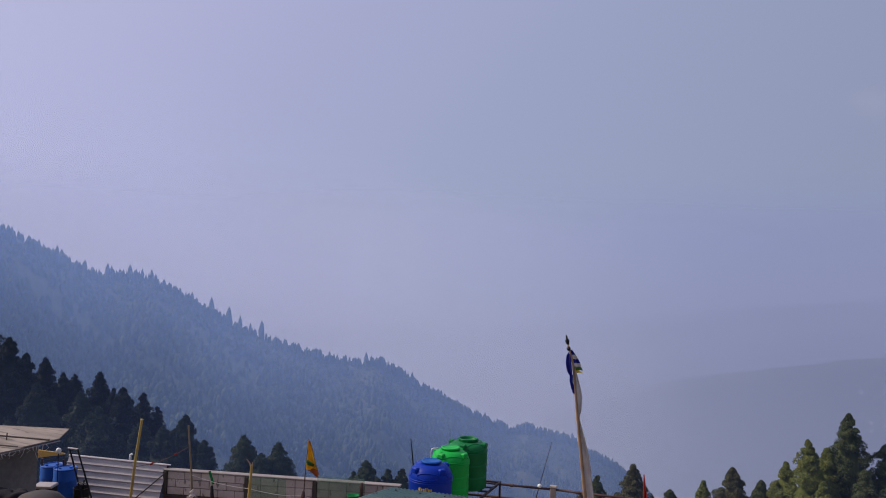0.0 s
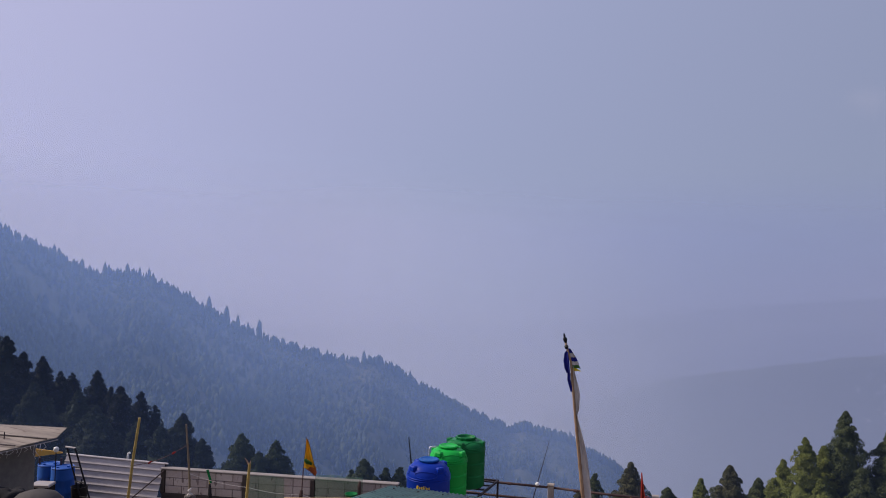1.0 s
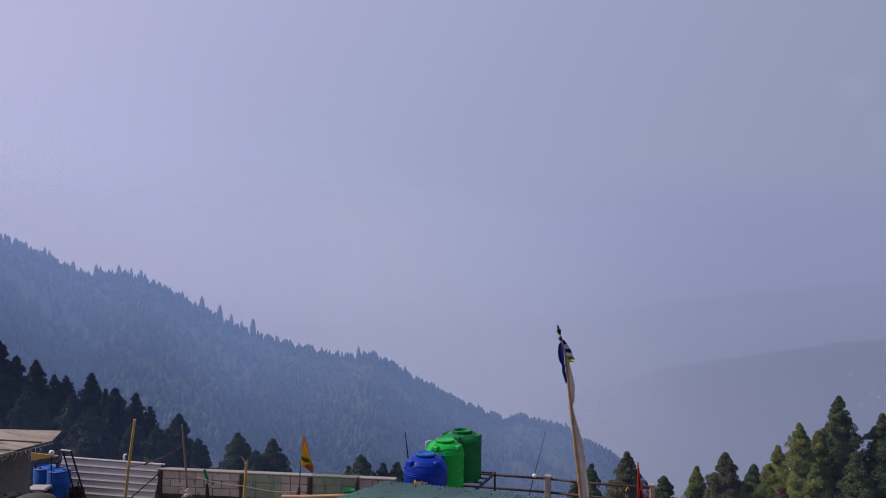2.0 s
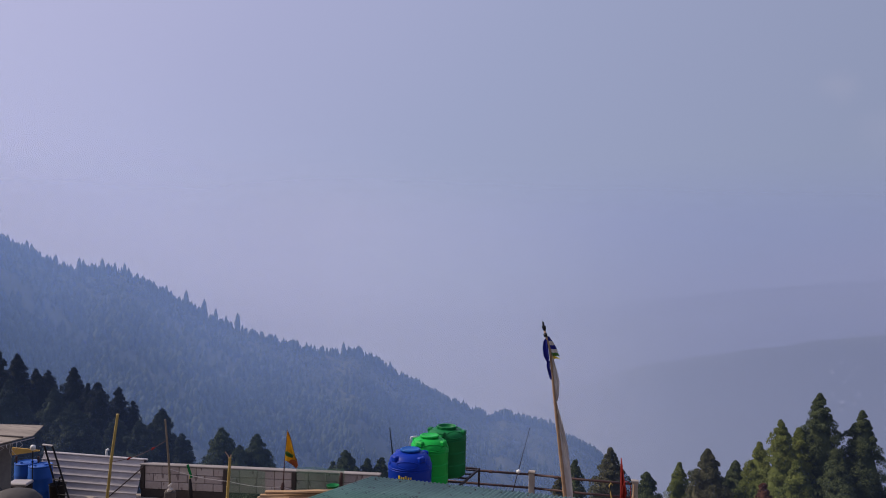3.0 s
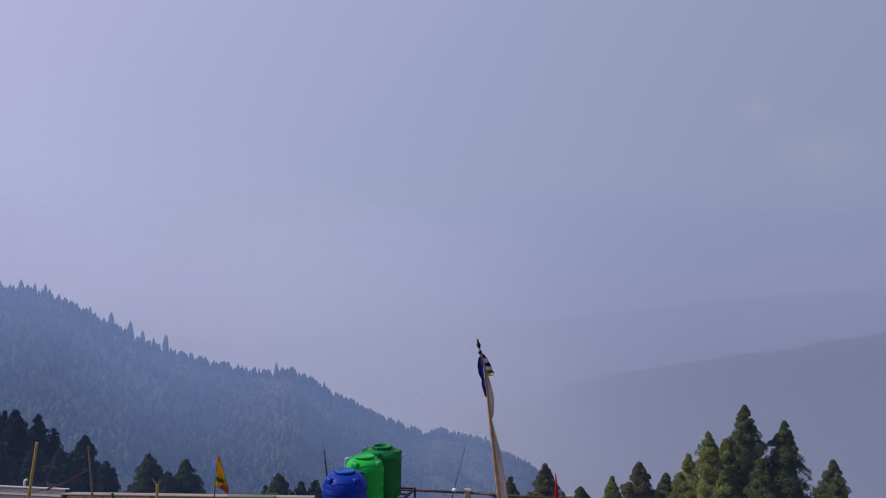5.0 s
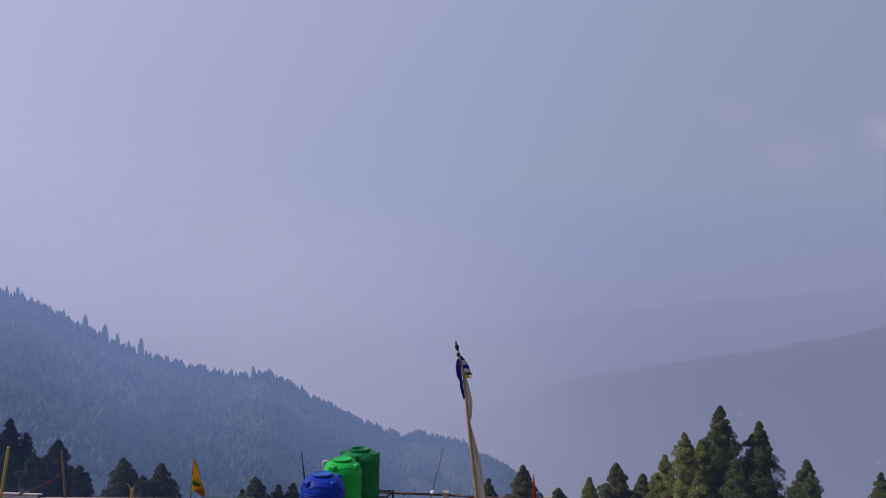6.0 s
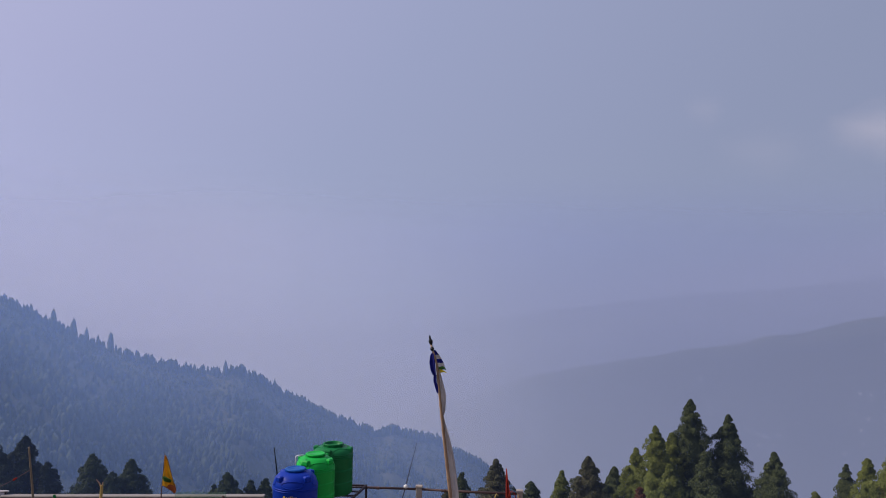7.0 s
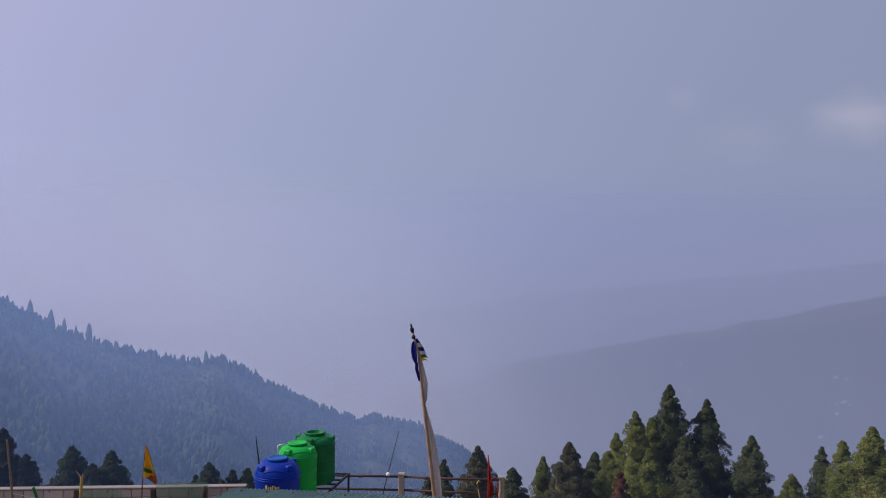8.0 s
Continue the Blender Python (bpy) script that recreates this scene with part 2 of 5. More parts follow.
M_BLACK = material("black_iron", (0.02, 0.02, 0.024), (0.01, 0.01, 0.012), 0.55, 0.3, grain=12, stain=2, bump=0.1)
M_YELLOW = material("yellow_lettering", (0.75, 0.55, 0.02), (0.6, 0.42, 0.02), 0.6, grain=8, stain=2, bump=0.0)
M_TARP = material("grey_tarpaulin", (0.085, 0.075, 0.073), (0.03, 0.027, 0.028), 0.8, grain=4, stain=1.2, bump=0.3)
M_SACK = material("dusty_sacking", (0.026, 0.023, 0.026), (0.01, 0.009, 0.01), 0.95, grain=9, stain=2, bump=0.4)
M_PANELY = material("yellow_ochre_board", (0.72, 0.45, 0.12), (0.55, 0.32, 0.08), 0.7, grain=5, stain=1, bump=0.1)
M_NET = material("green_shade_net", (0.24, 0.40, 0.27), (0.17, 0.31, 0.2), 0.9, grain=9, stain=1.5, bump=0.1, through_light=0.4)


def woven_open(m, share):
    """Makes a cloth material an open weave that lets a share of the light straight through."""
    nt = m.node_tree
    out = next(n for n in nt.nodes if n.type == "OUTPUT_MATERIAL")
    was = out.inputs["Surface"].links[0].from_socket
    mix = nt.nodes.new("ShaderNodeMixShader")
    mix.inputs[0].default_value = share
    clear = nt.nodes.new("ShaderNodeBsdfTransparent")
    nt.links.new(was, mix.inputs[1])
    nt.links.new(clear.outputs[0], mix.inputs[2])
    nt.links.new(mix.outputs[0], out.inputs["Surface"])


woven_open(M_NET, 0.76)
M_HOUSE = material("whitewashed_house", (0.84, 0.82, 0.80), (0.66, 0.62, 0.6), 0.9, grain=0.3, stain=0.05, bump=0)


# ---- mesh helpers ----
def mesh_of(name, verts, faces, mat, smooth=False):
    me = bpy.data.meshes.new(name)
    me.from_pydata([tuple(v) for v in verts], [], faces)
    me.materials.append(mat)
    if smooth:
        me.polygons.foreach_set("use_smooth", [True] * len(me.polygons))
    me.update()
    return me


def tri_mesh(name, verts, tris, mat):
    """A mesh straight from arrays of points and of triangles."""
    me = bpy.data.meshes.new(name)
    verts, tris = np.asarray(verts, np.float32), np.asarray(tris, np.int32)
    me.vertices.add(len(verts))
    me.vertices.foreach_set("co", verts.ravel())
    me.loops.add(tris.size)
    me.loops.foreach_set("vertex_index", tris.ravel())
    me.polygons.add(len(tris))
    me.polygons.foreach_set("loop_start", np.arange(0, tris.size, 3, dtype=np.int32))
    me.materials.append(mat)
    me.update(calc_edges=True)
    me.validate()
    return me


def put(name, me, parent=None, at=None, label=""):
    ob = new(name, me)
    if parent is not None:
        ob.parent = parent
    if at is not None:
        ob.matrix_basis = at
    return tagged(ob, label)


def part(name, bm, mat, parent, label="", smooth=False, at=None):
    me = bpy.data.meshes.new(name)
    bm.to_mesh(me)
    bm.free()
    me.materials.append(mat)
    if smooth:
        me.polygons.foreach_set("use_smooth", [True] * len(me.polygons))
    return put(name, me, parent, at, label)


def thing(name, at, label, category, group="", kind=""):
    ob = new(name)
    ob.empty_display_size = 0.2
    ob.matrix_basis = at
    return tagged(ob, label, category, group, kind)


def box(sx, sy, sz, c=(0, 0, 0), bevel=0.01, turn=None):
    """A bevelled box round c."""
    bm = bmesh.new()
    bmesh.ops.create_cube(bm, size=1)
    bmesh.ops.scale(bm, vec=(sx, sy, sz), verts=bm.verts)
    if bevel:
        bmesh.ops.bevel(bm, geom=bm.edges[:], offset=min(bevel, 0.3 * min(sx, sy, sz)), segments=1, affect="EDGES")
    bmesh.ops.transform(bm, matrix=Matrix.Translation(c) @ (turn or Matrix()), verts=bm.verts)
    return bm


def lathe(profile, n=40, wave=None):
    """A turned body from (radius, height) pairs, closed where the radius is 0."""
    bm = bmesh.new()
    rings = []
    for r, z in profile:
        if r < 1e-4:
            rings.append([bm.verts.new((0, 0, z))])
        else:
            rings.append([bm.verts.new((r * math.cos(math.tau * k / n), r * math.sin(math.tau * k / n), z)) for k in range(n)])
    for a, b in zip(rings, rings[1:]):
        for k in range(n):
            q = [a[k % len(a)], a[(k + 1) % len(a)], b[(k + 1) % len(b)], b[k % len(b)]]
            q = list(dict.fromkeys(q))
            if len(q) > 2:
                bm.faces.new(q)
    bmesh.ops.recalc_face_normals(bm, faces=bm.faces)
    return bm


def tube(points, radii, n=8, bm=None):
    """A round bar along points; radii: one for all, or one for each."""
    bm = bm or bmesh.new()
    pts = [Vector(p) for p in points]
    if not hasattr(radii, "__len__"):
        radii = [radii] * len(pts)
    rings = []
    for i, p in enumerate(pts):
        d = (pts[min(i + 1, len(pts) - 1)] - pts[max(i - 1, 0)]).normalized()
        q = d.to_track_quat("Z", "Y").to_matrix()
        rings.append([bm.verts.new(p + q @ Vector((radii[i] * math.cos(math.tau * k / n), radii[i] * math.sin(math.tau * k / n), 0))) for k in range(n)])
    for a, b in zip(rings, rings[1:]):
        for k in range(n):
            bm.faces.new((a[k], a[(k + 1) % n], b[(k + 1) % n], b[k]))
    bm.faces.new(rings[0][::-1])
    bm.faces.new(rings[-1])
    return bm


# ---- ground: one sheet from the slope under the houses to the far mountains ----
# the line of the tree tops along the near ridge: azimuth, elevation
CREST = [(-60, 7), (-40, 6), (-29.6, 1.82), (-28, 0.97), (-26.2, 0.16), (-25.1, -0.62), (-23.5, -1.22), (-21.1, -1.25), (-19.8, -1.53), (-18.1, -2.46),
         (-15.6, -3.92), (-14.4, -4.73), (-11.8, -5.65), (-9.5, -6.3), (-6.1, -7.05), (-5.3, -7.11), (-4.6, -6.89), (-3.6, -7.03), (-1.5, -8.43),
         (0.5, -9.3), (2.5, -10.35), (3.9, -10.85), (5.8, -11.55), (6.5, -11.15), (8.5, -11.59), (10.2, -11.94), (10.9, -12.56), (13, -13.31), (15.3, -15.1), (18, -17), (26, -20), (60, -20)]
TREE_RISE = 0.42     # degrees by which the trees stand over the ground of the crest


def crest_el(az):
    return np.interp(az, [c[0] for c in CREST], [c[1] for c in CREST])


def relief(az, r):
    """Height of the land at azimuth az (degrees from ahead, to the right) and distance r."""
    az, r = np.asarray(az, float), np.asarray(r, float)
    tan = lambda e: np.tan(np.radians(e))
    rc = np.interp(az, [-60, -30, -5, 15, 30], [1000, 1100, 1700, 2300, 2400])
    zc = 6.2 + rc * tan(sum(crest_el(az + d) for d in (-0.3, 0, 0.3)) / 3 - TREE_RISE)
    r2 = 3400 + 0 * az
    z2 = 6.2 + r2 * tan(np.interp(az, [-60, 5, 10.7, 16.5, 24.5, 32, 41, 70], [-13, -11.5, -9.9, -8.2, -6.6, -5.35, -3.5, -1]))
    z3 = 6.2 + 4750 * tan(np.interp(az, [-60, -7.5, -1.8, 5, 14.4, 24.5, 32, 41, 70], [-6, -4.9, -4.5, -4.4, -3.4, -1.95, -1.1, 0.05, 2]))
    left = np.clip((-az - 5) / 25, 0, 1)
    z65, z140 = -22 + 5 * left, -48 + 14 * left
    vr = 0.42 * rc
    vz = np.minimum(-235 + 0 * az, zc - 120)
    z = np.interp(r, [0, 14, 24], [-3, -5, -8])
    seg = lambda a, b, za, zb, s: np.where((r >= a) & (r < b), za + (zb - za) * np.clip((r - a) / (b - a), 0, 1) ** s, 0)
    z = np.where(r < 24, z, 0)
    z = z + seg(24, 65, -8, z65, 1) + seg(65, 140, z65, z140, 1) + seg(140, vr, z140, vz, 0.8) + seg(vr, rc, vz, zc, 1.15)
    z = z + seg(rc, rc + 260, zc, zc - 150, 1) + seg(rc + 260, 2900, zc - 150, np.minimum(z2 - 330, zc - 200), 1)
    z = z + seg(2900, r2, np.minimum(z2 - 330, zc - 200), z2, 1) + seg(r2, 3750, z2, z2 + 10, 1)
    z = z + seg(3750, 4750, z2 + 10, z3, 1) + np.where(r >= 4750, z3 - (r - 4750) * 0.3, 0)
    return z


def crest_distance(az):
    return np.interp(az, [-60, -30, -5, 15, 30], [1000, 1100, 1700, 2300, 2400])


def land(x, y):
    """Height of the land at a place, with its humps."""
    r, a = math.hypot(x, y), math.degrees(math.atan2(x, y))
    back = min(1, max(0, (abs(a) - 60) / 60))
    z = float(relief(min(60, max(-60, a)), r)) * (1 - back) + (0.25 * min(r, 600) - 3) * back
    amp = min(16, 0.012 * (r - 200)) if r > 200 else 0
    if r > 3900:
        amp *= 0.5
    elif r < 2600:                           # the crest itself keeps its line
        rc = float(crest_distance(a))
        amp *= min(1, abs(r - rc) / (0.16 * rc)) * (1.7 if r < rc else 1)
    return z + amp * (noise.noise((x * 0.004, y * 0.004, 3)) + 0.6 * noise.noise((x * 0.009, y * 0.009, 7)))


def build_ground():
    azs = np.concatenate([np.arange(-180, -36, 6.0), np.arange(-36, 50, 0.5), np.arange(50, 180, 6.0)])
    near = np.array([0.01, 8, 14, 24, 40, 65, 100, 140, 190])
    verts, faces = [], []
    n = len(azs)
    for j, a in enumerate(azs):
        rc = float(crest_distance(min(60, max(-60, a))))
        rs = np.concatenate([near, rc * np.linspace(0.24, 1.0, 34), np.linspace(rc + 90, rc + 260, 3), np.linspace(rc + 300, 2890, 5),
                             np.linspace(2900, 3400, 10), np.linspace(3450, 4750, 18), [4850, 4950]])
        for r in rs:
            x, y = r * math.sin(radians(a)), r * math.cos(radians(a))
            verts.append((x, y, land(x, y)))
    m = len(rs)
    for j in range(n):
        k = (j + 1) % n
        for i in range(m - 1):
            faces.append((j * m + i, j * m + i + 1, k * m + i + 1, k * m + i))
    faces.append([j * m for j in range(n)])
    me = mesh_of("ground", verts, [f[::-1] for f in faces], M_GROUND, True)
    tagged(new("ground", me), "forested mountain slopes falling into a hazy valley", "hillside", kind="structure")


build_ground()


def height_at(x, y):
    return land(x, y)


# ---- see-through sheets painted as haze over the valley ----
def haze_shell(r0, z0, r1, z1, colour, most, bottom, top, low=None):
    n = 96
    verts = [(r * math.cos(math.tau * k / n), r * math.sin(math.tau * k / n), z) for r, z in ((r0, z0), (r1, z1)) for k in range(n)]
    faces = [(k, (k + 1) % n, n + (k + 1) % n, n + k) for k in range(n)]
    me = mesh_of("mist", verts, faces, haze_shell_material("mist", colour, most, top, bottom, low), True)
    tagged(new("backdrop_haze_sheet", me), "see-through sheet painted as blue haze over the wooded valley", "mist", kind="structure")


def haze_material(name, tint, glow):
    """Paints haze on a sheet: it takes away part of the light behind it, more of the blue, and scatters as much of the
    daylight; its share follows the sheet's v, its painted paleness u.
    """
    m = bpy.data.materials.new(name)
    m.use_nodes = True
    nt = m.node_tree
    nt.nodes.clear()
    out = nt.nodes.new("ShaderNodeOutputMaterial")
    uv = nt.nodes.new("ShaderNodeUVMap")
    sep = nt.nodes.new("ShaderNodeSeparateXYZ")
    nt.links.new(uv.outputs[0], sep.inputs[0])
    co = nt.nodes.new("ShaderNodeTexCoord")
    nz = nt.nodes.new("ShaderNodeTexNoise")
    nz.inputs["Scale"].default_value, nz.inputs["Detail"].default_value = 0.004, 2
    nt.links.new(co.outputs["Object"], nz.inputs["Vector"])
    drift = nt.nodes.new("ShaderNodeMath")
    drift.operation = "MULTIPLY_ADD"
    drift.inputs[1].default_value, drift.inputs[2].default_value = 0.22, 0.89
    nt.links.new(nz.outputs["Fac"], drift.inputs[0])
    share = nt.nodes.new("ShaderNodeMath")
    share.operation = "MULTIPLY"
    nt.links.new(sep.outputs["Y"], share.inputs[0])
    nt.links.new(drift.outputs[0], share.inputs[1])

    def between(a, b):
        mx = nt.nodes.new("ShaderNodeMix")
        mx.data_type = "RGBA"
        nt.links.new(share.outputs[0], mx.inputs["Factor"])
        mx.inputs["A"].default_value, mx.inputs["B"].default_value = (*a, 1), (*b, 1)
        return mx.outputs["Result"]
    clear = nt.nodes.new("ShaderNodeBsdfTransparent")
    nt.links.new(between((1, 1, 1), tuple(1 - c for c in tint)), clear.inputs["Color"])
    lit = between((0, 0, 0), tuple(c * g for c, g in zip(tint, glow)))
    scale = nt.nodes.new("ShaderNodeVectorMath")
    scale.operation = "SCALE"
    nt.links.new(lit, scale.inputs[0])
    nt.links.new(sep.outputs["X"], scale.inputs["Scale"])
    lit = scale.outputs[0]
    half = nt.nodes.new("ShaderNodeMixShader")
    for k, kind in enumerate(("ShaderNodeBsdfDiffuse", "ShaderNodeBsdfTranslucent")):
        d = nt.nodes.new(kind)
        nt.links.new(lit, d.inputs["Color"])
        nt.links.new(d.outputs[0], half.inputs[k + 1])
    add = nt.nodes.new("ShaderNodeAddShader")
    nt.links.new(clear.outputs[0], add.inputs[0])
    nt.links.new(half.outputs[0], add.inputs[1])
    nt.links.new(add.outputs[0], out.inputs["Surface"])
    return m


def haze_sheet(reach, azs, zs, share, pale, tint, glow, label):
    """A sheet that stands in for haze, reach(az, z) metres away. share(az, z): how much of what is behind it hides.
    pale(az): its painted brightness.
    """
    V, F, U = [], [], []
    for a in azs:
        for z in zs:
            r = reach(a, z)
            V.append((r * math.sin(radians(a)), r * math.cos(radians(a)), z))
            U.append((pale(a), share(a, z)))
    m = len(zs)
    for j in range(len(azs) - 1):
        for i in range(m - 1):
            F.append((j * m + i, (j + 1) * m + i, (j + 1) * m + i + 1, j * m + i + 1))
    me = mesh_of("mist", V, F, haze_material("haze", tint, glow), True)
    layer = me.uv_layers.new(name="UVMap")
    for loop in me.loops:
        layer.data[loop.index].uv = U[loop.vertex_index]
    tagged(new("backdrop_haze_sheet", me), label, "mist", kind="structure")


def ease(x):
    x = min(1.0, max(0.0, x))
    return x * x * (3 - 2 * x)


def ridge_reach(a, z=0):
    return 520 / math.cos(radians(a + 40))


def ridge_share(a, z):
    """Painted haze: thickest along the crest, thinner towards the valley and up into the sky."""
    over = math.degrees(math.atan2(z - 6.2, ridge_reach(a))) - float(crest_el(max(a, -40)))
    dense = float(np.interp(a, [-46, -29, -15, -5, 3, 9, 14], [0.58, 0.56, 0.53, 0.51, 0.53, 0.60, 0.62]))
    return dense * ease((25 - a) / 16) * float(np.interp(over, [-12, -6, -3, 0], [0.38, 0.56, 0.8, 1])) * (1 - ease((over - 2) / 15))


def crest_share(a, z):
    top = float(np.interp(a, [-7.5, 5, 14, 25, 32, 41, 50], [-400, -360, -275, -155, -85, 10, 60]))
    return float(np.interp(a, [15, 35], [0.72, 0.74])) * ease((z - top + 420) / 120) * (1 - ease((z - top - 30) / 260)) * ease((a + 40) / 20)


for near in (0, 30, 60):                     # painted haze in three sheets, one behind the other, paler towards the sun
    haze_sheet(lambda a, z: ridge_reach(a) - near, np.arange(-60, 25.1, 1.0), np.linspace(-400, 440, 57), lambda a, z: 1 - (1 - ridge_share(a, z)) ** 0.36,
               lambda a: float(np.interp(a, [-32, -15, 0, 12, 25], [1.16, 1.10, 1.0, 0.88, 0.74])), (0.43, 0.66, 1.0), (0.71, 0.75, 1.0), "see-through sheet painted as blue haze before the wooded ridge")
# painted haze that softens the farthest crest, paler towards the left
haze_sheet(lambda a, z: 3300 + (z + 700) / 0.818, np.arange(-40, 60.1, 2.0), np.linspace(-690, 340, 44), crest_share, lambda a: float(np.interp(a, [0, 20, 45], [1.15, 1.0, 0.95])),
           (0.9, 0.95, 1.0), (0.48, 0.51, 0.74), "see-through sheet painted as pale haze before the farthest crest")
# blue haze painted in front of the near trees, thicker on the left
haze_shell(47, -22, 52, 14, (0.36, 0.52, 1.0), 0.09, -6, 10,
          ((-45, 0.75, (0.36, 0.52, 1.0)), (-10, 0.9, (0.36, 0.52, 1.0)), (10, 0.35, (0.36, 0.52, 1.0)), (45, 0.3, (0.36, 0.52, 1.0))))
# haze painted before the far mountains, its colour brighter towards the sun
haze_shell(2300, -690, 3900, 590, (0.64, 0.66, 0.90), 0.93, 110, 520,
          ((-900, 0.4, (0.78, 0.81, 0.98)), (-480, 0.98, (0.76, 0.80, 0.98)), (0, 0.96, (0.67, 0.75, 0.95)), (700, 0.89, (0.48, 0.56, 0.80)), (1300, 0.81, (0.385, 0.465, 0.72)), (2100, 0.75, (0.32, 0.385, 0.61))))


def cloud(az, el, wide, high, most):
    """A faint cloud, far off, with soft ragged edges."""
    r = 4700
    eye = EYE + Vector((r * math.sin(radians(az)), r * math.cos(radians(az)), r * math.tan(radians(el))))
    m = bpy.data.materials.new("cloud")
    m.use_nodes = True
    nt = m.node_tree
    nt.nodes.clear()
    out = nt.nodes.new("ShaderNodeOutputMaterial")
    co = nt.nodes.new("ShaderNodeTexCoord")
    far = nt.nodes.new("ShaderNodeVectorMath")
    far.operation = "LENGTH"
    nt.links.new(co.outputs["Object"], far.inputs[0])
    nz = nt.nodes.new("ShaderNodeTexNoise")
    nz.inputs["Scale"].default_value, nz.inputs["Detail"].default_value = 1.6, 5
    nt.links.new(co.outputs["Object"], nz.inputs["Vector"])
    sm = nt.nodes.new("ShaderNodeMath")
    sm.operation = "MULTIPLY_ADD"
    sm.inputs[1].default_value = 0.9
    nt.links.new(nz.outputs["Fac"], sm.inputs[0])
    nt.links.new(far.outputs["Value"], sm.inputs[2])
    rng = nt.nodes.new("ShaderNodeMapRange")
    rng.interpolation_type = "SMOOTHSTEP"
    for i, v in enumerate((0.35, 1.45, most, 0.0)):
        rng.inputs[i + 1].default_value = v
    nt.links.new(sm.outputs[0], rng.inputs[0])
    d = nt.nodes.new("ShaderNodeBsdfDiffuse")
    t = nt.nodes.new("ShaderNodeBsdfTranslucent")
    for q in (d, t):
        q.inputs["Color"].default_value = (1.0, 0.93, 0.92, 1)
    ad = nt.nodes.new("ShaderNodeMixShader")
    nt.links.new(d.outputs[0], ad.inputs[1])
    nt.links.new(t.outputs[0], ad.inputs[2])
    clear = nt.nodes.new("ShaderNodeBsdfTransparent")
    mix = nt.nodes.new("ShaderNodeMixShader")
    nt.links.new(rng.outputs[0], mix.inputs[0])
    nt.links.new(clear.outputs[0], mix.inputs[1])
    nt.links.new(ad.outputs[0], mix.inputs[2])
    nt.links.new(mix.outputs[0], out.inputs["Surface"])
    k = 24
    verts = [(0, 0, 0)] + [(1.3 * math.cos(math.tau * i / k), 0, 1.3 * math.sin(math.tau * i / k)) for i in range(k)]
    ob = new("backdrop_cloud", mesh_of("cloud", verts, [(0, 1 + i, 1 + (i + 1) % k) for i in range(k)], m))
    ob.matrix_basis = Matrix.Translation(eye) @ Matrix.Rotation(radians(-az), 4, "Z") @ Matrix.Rotation(radians(-35), 4, "X") @ Matrix.Diagonal((wide, 1, high / math.cos(radians(35)), 1))
    tagged(ob, "faint pinkish cloud patch in a hazy sky", "cloud", kind="structure")


cloud(39.6, 9.2, 330, 220, 0.24)
cloud(28.7, 11.2, 150, 150, 0.07)
cloud(32.5, 8.2, 330, 220, 0.06)


